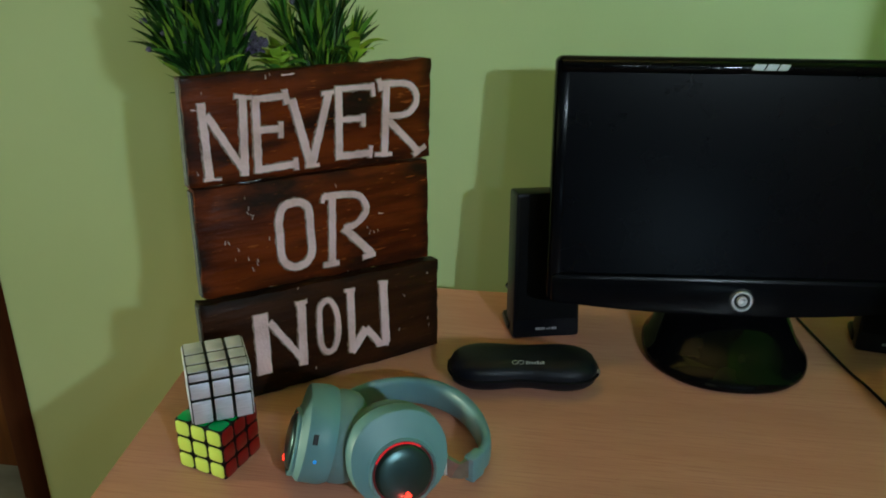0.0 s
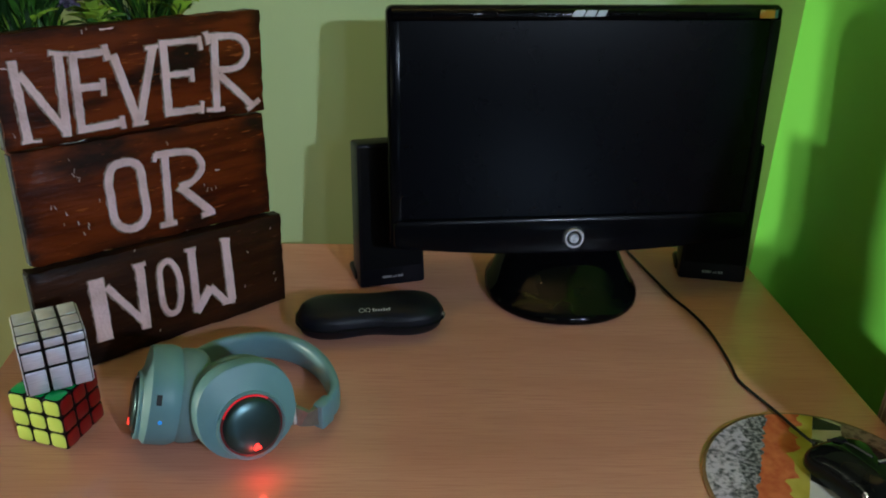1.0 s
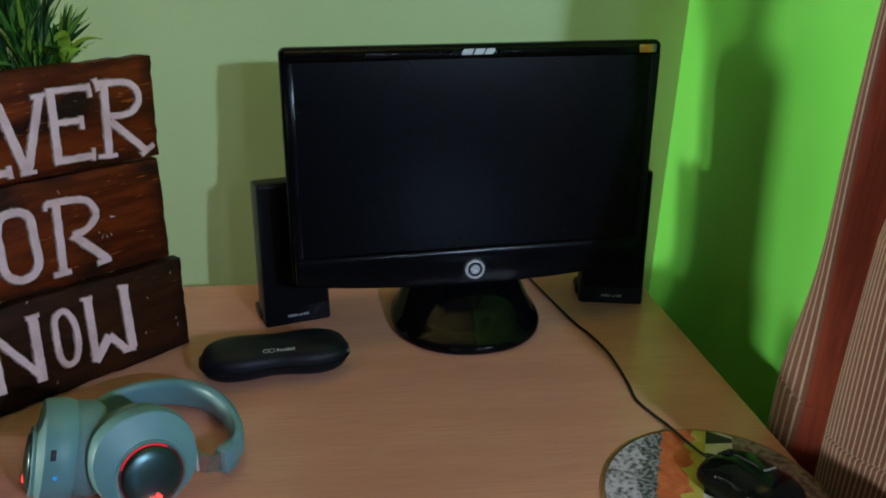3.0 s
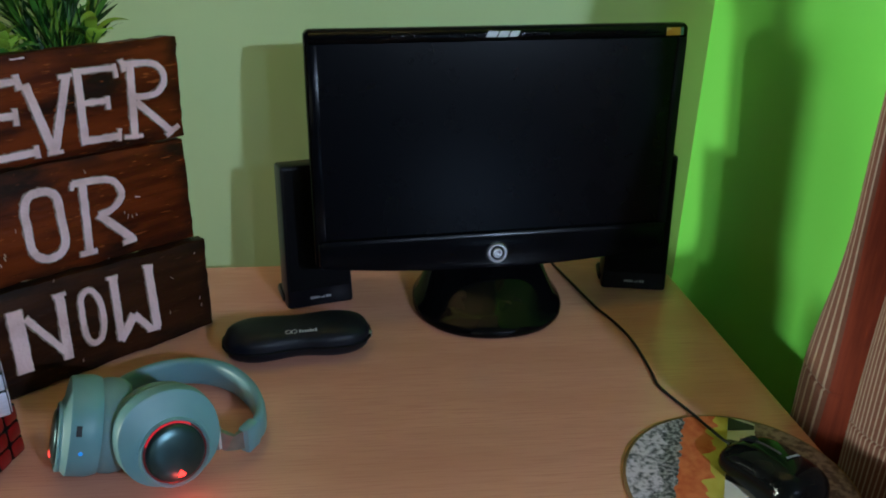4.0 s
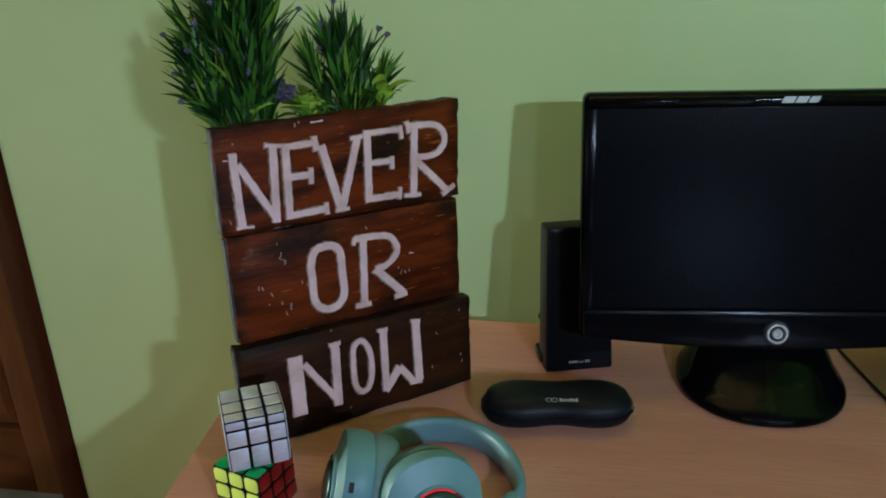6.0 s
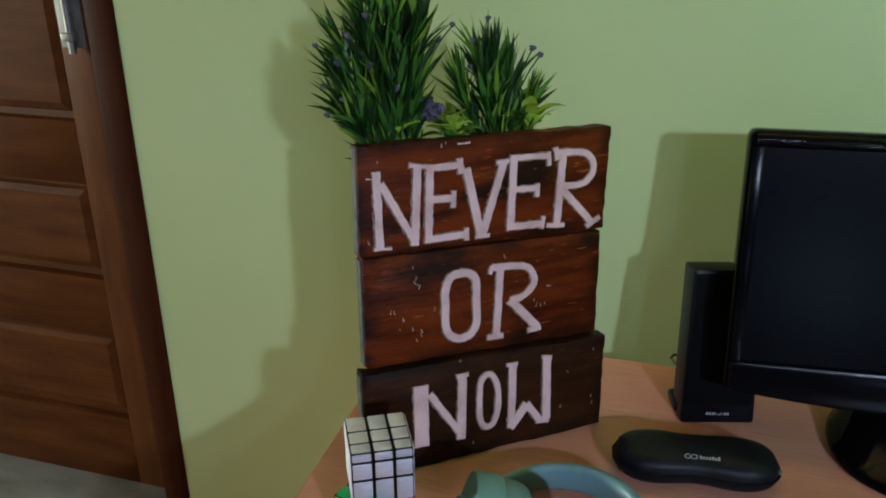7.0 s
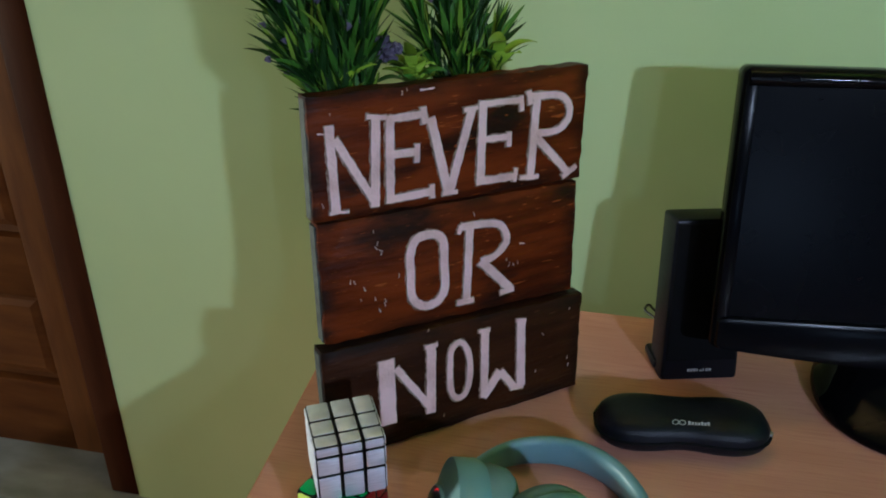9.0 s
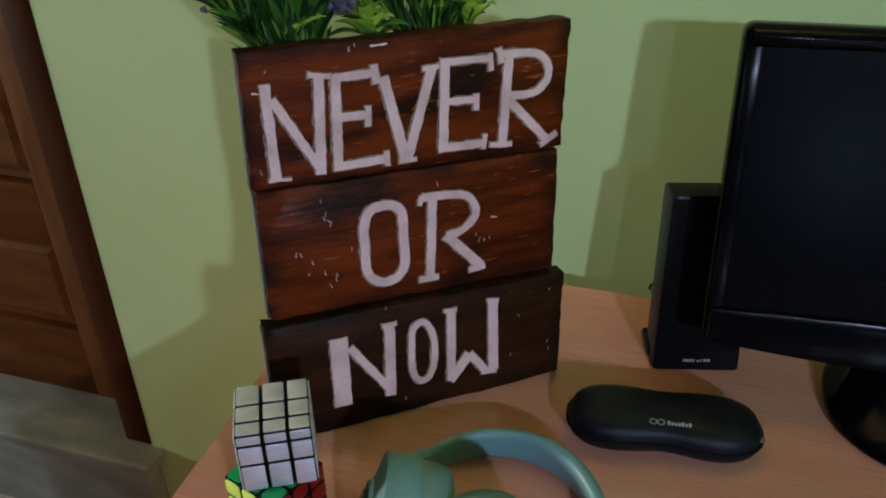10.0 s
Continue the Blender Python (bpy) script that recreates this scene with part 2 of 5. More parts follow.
LED_DIM = material("dim_red_glow", (0.05, 0.01, 0.01), (0.08, 0.015, 0.015), 0.3, scale=300, emit=(1.0, 0.03, 0.02), emit_strength=0.06)
UNDERCOAT = material("thin_worn_paint", (0.125, 0.066, 0.042), (0.34, 0.23, 0.20), 0.55, scale=170, bump=0.6, bump_scale=260, contrast=(0.40, 0.62))
LED_BLUE = material("blue_glow", (0.02, 0.1, 0.5), (0.02, 0.2, 0.6), 0.3, emit=(0.05, 0.35, 1.0), emit_strength=1.0)
PORT = material("port_black", (0.004, 0.004, 0.004), None, 0.6)
CUBE_BLACK = material("cube_black", (0.003, 0.003, 0.003), (0.005, 0.005, 0.005), 0.35, scale=60, spec=0.3)
CUBE_YELLOW = material("cube_yellow", (0.72, 0.86, 0.13), (0.77, 0.90, 0.16), 0.32, scale=40)
CUBE_RED = material("cube_red", (0.19, 0.005, 0.006), (0.23, 0.008, 0.008), 0.32, scale=40)
CUBE_GREEN = material("cube_green", (0.01, 0.30, 0.06), (0.014, 0.34, 0.08), 0.32, scale=40)
CUBE_SILVER = material("brushed_silver_foil", (0.62, 0.62, 0.72), (0.74, 0.74, 0.84), 0.52, metal=0.6, scale=80, stretch=(1, 1, 12), bump=0.15, bump_scale=300, random=0.05)
CABLE = material("black_cable", (0.004, 0.004, 0.0045), (0.008, 0.008, 0.008), 0.45, scale=100, spec=0.3)
MOUSE = material("mouse_gloss_black", (0.003, 0.0034, 0.0034), (0.005, 0.0055, 0.0055), 0.08, scale=40, coat=0.0, spec=0.14)
PAD_RIM = material("brown_pad_rim", (0.15, 0.082, 0.036), (0.19, 0.105, 0.047), 0.6, scale=120, bump=0.3, bump_scale=500)
PAD_GREY = material("grey_splash_print", (0.07, 0.066, 0.08), (0.54, 0.47, 0.57), 0.6, scale=190, contrast=(0.34, 0.56), bump=0.2, bump_scale=500)
PAD_DARK = material("dark_splash_print", (0.030, 0.030, 0.036), (0.36, 0.33, 0.37), 0.6, scale=240, contrast=(0.42, 0.64), bump=0.2, bump_scale=500)
PAD_ORANGE = material("orange_print", (0.44, 0.072, 0.021), (0.58, 0.15, 0.052), 0.6, scale=90, bump=0.2, bump_scale=500)
PAD_YELLOW = material("yellow_print", (0.42, 0.34, 0.038), (0.50, 0.42, 0.068), 0.6, scale=60, bump=0.2, bump_scale=500)
PAD_WHITE = material("white_print", (0.55, 0.53, 0.46), (0.62, 0.60, 0.55), 0.6, scale=60)
PAD_BLACK = material("black_print", (0.012, 0.012, 0.012), (0.02, 0.02, 0.02), 0.6, scale=60)
PAD_PINK = material("mauve_print", (0.09, 0.05, 0.045), (0.26, 0.185, 0.165), 0.6, scale=150, contrast=(0.42, 0.58))
LEAF_DARK = material("dark_green_leaf", (0.010, 0.036, 0.006), (0.020, 0.062, 0.010), 0.45, scale=12, random=0.25, bump=0.1, spec=0.25)
LEAF_MID = material("fresh_green_leaf", (0.036, 0.105, 0.012), (0.070, 0.170, 0.020), 0.45, scale=12, random=0.25, bump=0.1, spec=0.25)
LEAF_LIME = material("lime_leaf", (0.13, 0.23, 0.022), (0.22, 0.34, 0.035), 0.45, scale=12, random=0.2, bump=0.1, spec=0.25)
LEAF_BRIGHT = material("bright_lime_leaf", (0.20, 0.32, 0.022), (0.34, 0.46, 0.045), 0.45, scale=12, random=0.25, bump=0.1, spec=0.25)
FLOWER = material("violet_petal", (0.055, 0.042, 0.080), (0.15, 0.12, 0.20), 0.6, scale=120, random=0.2)
POT = material("white_plastic_pot", (0.6, 0.6, 0.56), (0.66, 0.66, 0.62), 0.4, scale=10)
MAT_RED = material("dark_red_mat", (0.14, 0.02, 0.02), (0.2, 0.035, 0.03), 0.9, scale=150, bump=0.6)


def striped_cloth():
    """Brown-red cloth with pale vertical pinstripes along the width coordinate of the cloth."""
    mat = bpy.data.materials.new("striped_curtain_cloth")
    mat.use_nodes = True
    n, lk = mat.node_tree.nodes, mat.node_tree.links.new
    bs = n["Principled BSDF"]
    bs.inputs["Roughness"].default_value = 0.85
    bs.inputs["Sheen Weight"].default_value = 0.2
    uv = n.new("ShaderNodeTexCoord")
    sep = n.new("ShaderNodeSeparateXYZ")
    lk(uv.outputs["UV"], sep.inputs[0])
    fr = n.new("ShaderNodeMath"); fr.operation = "FRACT"
    lk(sep.outputs[0], fr.inputs[0])
    st = n.new("ShaderNodeMapRange"); st.interpolation_type = "SMOOTHSTEP"
    st.inputs[1].default_value, st.inputs[2].default_value = 0.66, 0.78
    lk(fr.outputs[0], st.inputs[0])
    ns = n.new("ShaderNodeTexNoise"); ns.inputs["Scale"].default_value = 220
    lk(uv.outputs["Object"], ns.inputs["Vector"])
    mx = n.new("ShaderNodeMix"); mx.data_type = "RGBA"
    mx.inputs[6].default_value, mx.inputs[7].default_value = (0.165, 0.058, 0.036, 1), (0.42, 0.32, 0.25, 1)
    lk(st.outputs[0], mx.inputs[0])
    m2 = n.new("ShaderNodeMix"); m2.data_type = "RGBA"; m2.blend_type = "MULTIPLY"
    m2.inputs[0].default_value = 0.35
    lk(mx.outputs[2], m2.inputs[6])
    lk(ns.outputs[0], m2.inputs[7])
    lk(m2.outputs[2], bs.inputs["Base Color"])
    bp = n.new("ShaderNodeBump"); bp.inputs["Strength"].default_value, bp.inputs["Distance"].default_value = 0.5, 0.001
    lk(ns.outputs[0], bp.inputs["Height"])
    lk(bp.outputs[0], bs.inputs["Normal"])
    return mat


CURTAIN = striped_cloth()
CURTAIN_RED = material("red_brown_lining", (0.17, 0.022, 0.008), (0.23, 0.034, 0.011), 0.85, scale=260, stretch=(1, 1, 0.05), bump=0.4, bump_scale=300)


# ---------------------------------------------------------------- mesh tools
def finish(bm, name, mat, parent=None, label="", smooth=40, m=None):
    if m is not None:
        bmesh.ops.transform(bm, matrix=m, verts=bm.verts)
    me = bpy.data.meshes.new(name)
    bmesh.ops.recalc_face_normals(bm, faces=bm.faces)
    bm.to_mesh(me)
    bm.free()
    for mm in (mat if isinstance(mat, (list, tuple)) else [mat]):
        me.materials.append(mm)
    if smooth:
        me.shade_smooth()
        me.set_sharp_from_angle(angle=radians(smooth))
    ob = new(name, me)
    if parent:
        ob.parent = parent
    if label:
        ob["label"] = label
    return ob


def part(name, bm, mat, parent, label="", smooth=40, m=None):
    return finish(bm, name, mat, parent, label, smooth, m)


def thing(name, m, label, category, group=""):
    ob = new(name)
    ob.matrix_world = m
    return tagged(ob, label, category, group)


def box(x0, x1, y0, y1, z0, z1, bevel=0.0, segments=2, bm=None):
    out = bm or bmesh.new()
    tmp = bmesh.new()
    bmesh.ops.create_cube(tmp, size=1)
    bmesh.ops.transform(tmp, verts=tmp.verts, matrix=Matrix.Translation(((x0 + x1) / 2, (y0 + y1) / 2, (z0 + z1) / 2)) @ Matrix.Diagonal((x1 - x0, y1 - y0, z1 - z0, 1)))
    if bevel:
        bmesh.ops.bevel(tmp, geom=tmp.edges[:], offset=bevel, segments=segments, affect="EDGES", profile=0.5)
    join(out, tmp)
    return out


def join(bm, tmp):
    me = bpy.data.meshes.new("tmp")
    tmp.to_mesh(me)
    tmp.free()
    bm.from_mesh(me)
    bpy.data.meshes.remove(me)
    return bm


def loft(rings, cap=True, closed=True):
    """Skin a list of rings (each a list of points)."""
    bm = bmesh.new()
    vs = [[bm.verts.new(p) for p in r] for r in rings]
    k = len(rings[0])
    for a, b in zip(vs, vs[1:]):
        for i in range(k if closed else k - 1):
            j = (i + 1) % k
            bm.faces.new((a[i], a[j], b[j], b[i]))
    if cap and closed:
        bm.faces.new(vs[0][::-1])
        bm.faces.new(vs[-1])
    return bm


def oval(a, b, z, n=48, cx=0, cy=0, power=2.0):
    out = []
    for i in range(n):
        t = 2 * math.pi * i / n
        c, s = math.cos(t), math.sin(t)
        out.append((cx + a * math.copysign(abs(c) ** (2 / power), c), cy + b * math.copysign(abs(s) ** (2 / power), s), z))
    return out


def tube(points, radius, n=8, steps=6):
    """A round cord through the points (Catmull-Rom)."""
    P = [Vector(p) for p in points]
    P = [2 * P[0] - P[1]] + P + [2 * P[-1] - P[-2]]
    line = []
    for i in range(1, len(P) - 2):
        for k in range(steps):
            t = k / steps
            a, b, c, d = P[i - 1:i + 3]
            line.append(0.5 * (2 * b + (c - a) * t + (2 * a - 5 * b + 4 * c - d) * t * t + (3 * b - a - 3 * c + d) * t ** 3))
    line.append(P[-2])
    rings = []
    for i, p in enumerate(line):
        d = (line[min(i + 1, len(line) - 1)] - line[max(i - 1, 0)]).normalized()
        side = d.cross(Vector((0, 0, 1)))
        side = side.normalized() if side.length > 1e-4 else Vector((1, 0, 0))
        up = side.cross(d)
        rings.append([p + side * (radius * math.cos(2 * math.pi * k / n)) + up * (radius * math.sin(2 * math.pi * k / n)) for k in range(n)])
    return loft(rings)


def frame_to(origin, normal, up=(0, 0, 1)):
    """A pose whose z axis is the normal and whose y axis is as near to up as can be."""
    z = Vector(normal).normalized()
    x = Vector(up).cross(z).normalized()
    y = z.cross(x)
    return Matrix(((x.x, y.x, z.x, origin[0]), (x.y, y.y, z.y, origin[1]), (x.z, y.z, z.z, origin[2]), (0, 0, 0, 1)))


def structure(name, bm, mat, label, category, parent=None, smooth=30):
    ob = finish(bm, name, mat, parent, "", smooth)
    return tagged(ob, label, category, kind="structure")


# ---------------------------------------------------------------- the room
FRAME_X = -1.425          # outer edge of the door frame
bm = box(FRAME_X, 0.30, 0.0, 0.2, 0.0, 2.8)
box(-6.0, -2.42, 0.0, 0.2, 0.0, 2.8, bm=bm)
box(-2.42, FRAME_X, 0.0, 0.2, 2.28, 2.8, bm=bm)
structure("wall_north", bm, WALL_PALE, "pale green painted plaster wall behind the desk", "wall")
# the right wall is not quite square to the back wall, and ends where the room opens behind the curtain
bm = bmesh.new()
SLOPE, EAST = 0.085, 0.011
ring = [(EAST, 0.0), (EAST + SLOPE * 0.86, -0.86), (EAST + SLOPE * 0.86 + 0.14, -0.86), (EAST + 0.14, 0.0)]
lo, hi = [bm.verts.new((x, y, 0.0)) for x, y in ring], [bm.verts.new((x, y, 2.8)) for x, y in ring]
for i in range(4):
    bm.faces.new((lo[i], lo[(i + 1) % 4], hi[(i + 1) % 4], hi[i]))
bm.faces.new(lo), bm.faces.new(hi)
structure("wall_east", bm, WALL_GREEN, "bright green glossy painted wall beside the desk", "wall")
# unseen closing walls, kept dark to hold down stray light
structure("wall_east_far", box(2.4, 2.55, -3.6, -0.72, 0.0, 2.8), WALL_PLAIN, "unseen near-black wall closing the room", "wall")
structure("wall_alcove", box(0.225, 2.4, -0.86, -0.72, 0.0, 2.8), WALL_PLAIN, "unseen near-black return wall", "wall")
# unseen wall; both openings are cut to match the added west lamps
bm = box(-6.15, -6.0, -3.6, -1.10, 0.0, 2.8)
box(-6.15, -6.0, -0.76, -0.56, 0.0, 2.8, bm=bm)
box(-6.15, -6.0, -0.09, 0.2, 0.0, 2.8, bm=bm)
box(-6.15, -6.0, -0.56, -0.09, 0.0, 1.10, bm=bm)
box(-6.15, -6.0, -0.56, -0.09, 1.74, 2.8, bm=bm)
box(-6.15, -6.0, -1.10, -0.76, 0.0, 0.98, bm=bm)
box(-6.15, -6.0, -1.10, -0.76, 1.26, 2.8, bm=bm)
structure("wall_west", bm, WALL_PLAIN, "unseen near-black wall with two openings added for the west lamps", "wall")
# opening added in this unseen wall to hold the south lamp
bm = box(-6.15, 0.40, -3.75, -3.6, 0.0, 2.8)
box(0.84, 2.55, -3.75, -3.6, 0.0, 2.8, bm=bm)
box(0.40, 0.84, -3.75, -3.6, 0.0, 0.50, bm=bm)
box(0.40, 0.84, -3.75, -3.6, 0.94, 2.8, bm=bm)
structure("wall_south", bm, WALL_PLAIN, "unseen near-black wall with an opening added for the south lamp", "wall")
structure("floor", box(-6.15, 2.55, -3.75, 0.9, -0.1, 0.0), FLOOR, "speckled grey tiled floor", "floor")
structure("ceiling", box(-6.15, 2.55, -3.75, 0.9, 2.8, 2.9), CEILING, "plain greyish ceiling", "ceiling")
structure("wall_passage", box(-2.9, -1.0, 0.75, 0.9, 0.0, 2.8), WALL_PLAIN, "plain wall behind the door", "wall")


def build_door():
    # frame, set in the opening and a little proud of the wall
    fr = new("door_frame")
    tagged(fr, "dark red painted wooden door frame", "door frame", kind="structure")
    part("jamb", box(-1.478, FRAME_X, -0.0012, 0.13, 0.208, 2.28, 0.003), FRAME_WOOD, fr)
    part("jamb", box(-2.42, -2.37, -0.004, 0.13, 0.208, 2.28, 0.003), FRAME_WOOD, fr)
    part("lintel", box(-2.37, -1.478, -0.004, 0.13, 2.22, 2.28, 0.003), FRAME_WOOD, fr)
    d = new("door_1")
    tagged(d, "closed panelled door of varnished reddish wood", "door", kind="structure")
    x1, x0, y = -1.482, -2.365, 0.088
    part("stile", box(-1.606, x1, y, y + 0.04, 0.185, 2.22, 0.003), DOOR_STILE, d)
    part("stile", box(x0, -2.25, y, y + 0.04, 0.185, 2.22, 0.003), DOOR_STILE, d)
    rails = [(0.185, 0.357), (0.546, 0.664), (0.849, 0.962), (1.45, 1.56), (2.06, 2.22)]
    for a, b in rails:
        part("rail", box(-2.25, -1.606, y + 0.0006, y + 0.04, a, b, 0.002), DOOR_WOOD, d)
    for (_, a), (b, _) in zip(rails, rails[1:]):
        # raised field with a sloping border
        q = [(0.0, 0.020), (0.012, 0.022), (0.016, 0.014), (0.028, 0.010)]
        rings = [[(-2.25 + e, y + dy, a + e), (-1.606 - e, y + dy, a + e), (-1.606 - e, y + dy, b - e), (-2.25 + e, y + dy, b - e)] for e, dy in q]
        part("panel", loft(rings, cap=False), DOOR_WOOD, d, smooth=20)
        rr = rings[-1]
        bm = bmesh.new()
        bm.faces.new([bm.verts.new(p) for p in rr])
        part("panel_field", bm, DOOR_WOOD, d)
    bolt = part("bolt", box(-1.60, -1.553, y - 0.004, y + 0.001, 1.088, 1.27, 0.0015), DULL_METAL, d, "dull aluminium sliding bolt")
    bm = tube([(-1.575, y - 0.010, 1.08), (-1.575, y - 0.010, 1.16), (-1.575, y - 0.010, 1.25)], 0.006, 10)
    part("rod", bm, DULL_METAL, bolt)
    for z in (1.10, 1.17, 1.235):
        part("staple", box(-1.588, -1.562, y - 0.019, y - 0.003, z, z + 0.014, 0.003), DULL_METAL, bolt)
    s = new("door_sill")
    tagged(s, "worn grey marble sill under the door", "door sill", kind="structure")
    part("slab", box(-2.45, -1.400, -0.052, 0.22, 0.180, 0.205, 0.006, 3), MARBLE, s)
    part("riser", box(-2.45, -1.415, -0.038, -0.001, 0.0, 0.173, 0.003), MARBLE, s)


build_door()
tagged(finish(box(-2.35, -1.45, -0.62, -0.12, 0.0, 0.012, 0.004), "door_mat", MAT_RED), "dark red woven mat on the floor by the door", "mat")


# ---------------------------------------------------------------- desk
def build_desk():
    d = thing("desk", pose(0, 0, 0), "light beech laminate desk standing just off the wall", "desk")
    y0, y1 = -0.82, -0.079
    xr = lambda y: -0.052 + 0.077 * (-y - 0.135)
    pts = [(-0.960, y1), (xr(y1), y1), (xr(y0), y0), (-0.945, y0)]
    bm = bmesh.new()
    lo, hi = [bm.verts.new((x, y, 0.722)) for x, y in pts], [bm.verts.new((x, y, 0.75)) for x, y in pts]
    for i in range(4):
        bm.faces.new((lo[i], lo[(i + 1) % 4], hi[(i + 1) % 4], hi[i]))
    bm.faces.new(lo), bm.faces.new(hi)
    bmesh.ops.bevel(bm, geom=[e for e in bm.edges if all(v.co.z > 0.74 for v in e.verts)], offset=0.0025, segments=2, affect="EDGES")
    part("desktop", bm, DESK, d, smooth=30)
    part("side_panel", box(-0.945, -0.925, -0.78, -0.09, 0.0, 0.722, 0.001), DESK, d)
    part("side_panel", box(-0.105, -0.085, -0.78, -0.09, 0.0, 0.722, 0.001), DESK, d)
    part("back_panel", box(-0.925, -0.105, -0.14, -0.124, 0.28, 0.722, 0.001), DESK, d)


build_desk()


# ---------------------------------------------------------------- sign
SIGN_YAW, SIGN_LEAN = 37.71, 6.92
SIGN = Matrix.Translation((-0.6780, -0.2383, 0.7506)) @ pose(0, 0, 0, 0, 0, SIGN_YAW) @ pose(0, 0, 0, -SIGN_LEAN, 0, 0)
# local axes: x along the boards, -y towards the viewer, z up the boards


def plank(corners, y0, y1, seed):
    """A board from its four front corners (x, z), with slightly worn edges."""
    rnd = random.Random(seed)
    n = 26
    bl, br, tr, tl = [Vector((x, 0, z)) for x, z in corners]
    edge = []
    for a, b, k in ((bl, br, n), (br, tr, 12), (tr, tl, n), (tl, bl, 12)):
        for i in range(k):
            p = a.lerp(b, i / k)
            edge.append(p + Vector((rnd.uniform(-1, 1), 0, rnd.uniform(-1, 1))) * 0.0010)
    c = (bl + br + tr + tl) / 4
    rings = []
    for y, inset in ((y1, 0.0), (y0 + 0.0025, 0.0), (y0 + 0.0007, 0.0008), (y0, 0.0026)):
        rings.append([p + (c - p).normalized() * inset + Vector((0, y, 0)) for p in edge])
    return loft(rings)


def stroke(bm, a, b, wa, wb, y, rnd, rough=0.0005):
    """One brush stroke on the board from a to b, as a thin slab with a wavering edge."""
    A, B = Vector((a[0], a[1])), Vector((b[0], b[1]))
    d = (B - A)
    L = d.length
    d.normalize()
    nrm = Vector((-d.y, d.x))
    k = max(4, int(L / 0.004))
    left, right = [], []
    for i in range(k + 1):
        t = i / k
        w = (wa * (1 - t) + wb * t) / 2
        p = A + d * (L * t)
        left.append(p + nrm * (w + rnd.uniform(-rough, rough)))
        right.append(p - nrm * (w + rnd.uniform(-rough, rough)))
    ring = left + right[::-1]
    top = [bm.verts.new((p.x, y, p.y)) for p in ring]
    bot = [bm.verts.new((p.x, y + 0.0014, p.y)) for p in ring]
    m = len(ring)
    for i in range(k):
        bm.faces.new((top[i], top[i + 1], top[m - 2 - i], top[m - 1 - i]))
    for i in range(m):
        j = (i + 1) % m
        bm.faces.new((top[i], bot[i], bot[j], top[j]))


def ribbon(bm, points, width, closed, y, rnd, rough=0.0004):
    """A curved brush stroke through the points, as a thin slab."""
    P = [Vector(p) for p in points]
    n = len(P)
    line = []
    for i in range(n if closed else n - 1):
        if closed:
            a, b, c, d = P[i - 1], P[i], P[(i + 1) % n], P[(i + 2) % n]
        else:
            a, b, c, d = P[max(i - 1, 0)], P[i], P[i + 1], P[min(i + 2, n - 1)]
        for k in range(4):
            t = k / 4
            line.append(0.5 * (2 * b + (c - a) * t + (2 * a - 5 * b + 4 * c - d) * t * t + (3 * b - a - 3 * c + d) * t ** 3))
    if not closed:
        line.append(P[-1])
    m = len(line)
    rows = []
    for i, p in enumerate(line):
        q, r = (line[i - 1], line[(i + 1) % m]) if closed else (line[max(i - 1, 0)], line[min(i + 1, m - 1)])
        d = (r - q).normalized()
        nrm = Vector((-d.y, d.x))
        u, v = p + nrm * (width / 2 + rnd.uniform(-rough, rough)), p - nrm * (width / 2 + rnd.uniform(-rough, rough))
        rows.append([bm.verts.new((u.x, y, u.y)), bm.verts.new((v.x, y, v.y)), bm.verts.new((v.x, y + 0.0014, v.y)), bm.verts.new((u.x, y + 0.0014, u.y))])
    for i in range(m if closed else m - 1):
        e, f = rows[i], rows[(i + 1) % m]
        for k in range(4):
            bm.faces.new((e[k], f[k], f[(k + 1) % 4], e[(k + 1) % 4]))
    if not closed:
        bm.faces.new(rows[0][::-1]), bm.faces.new(rows[-1])


def letter(name, strokes, y, parent, seed):
    """A brushed letter over a wider, thinner first coat; strokes in millimetres on the board."""
    rnd = random.Random(seed)
    mm = 0.001

    def paint(extra, y0, step, rough, dx):
        bm = bmesh.new()
        for i, item in enumerate(strokes):
            if item[0] == "ribbon":
                ribbon(bm, [((p[0] + dx) * mm, p[1] * mm) for p in item[1]], (item[2] + extra) * mm, item[3], y0 - step * i, rnd, rough)
                continue
            a, b, wa, wb = item
            d = Vector((b[0] - a[0], b[1] - a[1])).normalized() * extra * 0.4
            stroke(bm, ((a[0] - d.x + dx) * mm, (a[1] - d.y) * mm), ((b[0] + d.x + dx) * mm, (b[1] + d.y) * mm), (wa + extra) * mm, (wb + extra) * mm, y0 - step * i, rnd, rough)
        return bm

    ob = part(name, paint(0.0, y - 0.00095, 0.00010, 0.0004, 0.0), LETTER, parent, smooth=0)
    part("undercoat", paint(2.2, y - 0.0004, 0.00002, 0.0008, -0.5), UNDERCOAT, ob, "thin worn fringe of paint", smooth=0)
    return ob


def ring_strokes(points, w, closed=True):
    return [("ribbon", points, w, closed)]


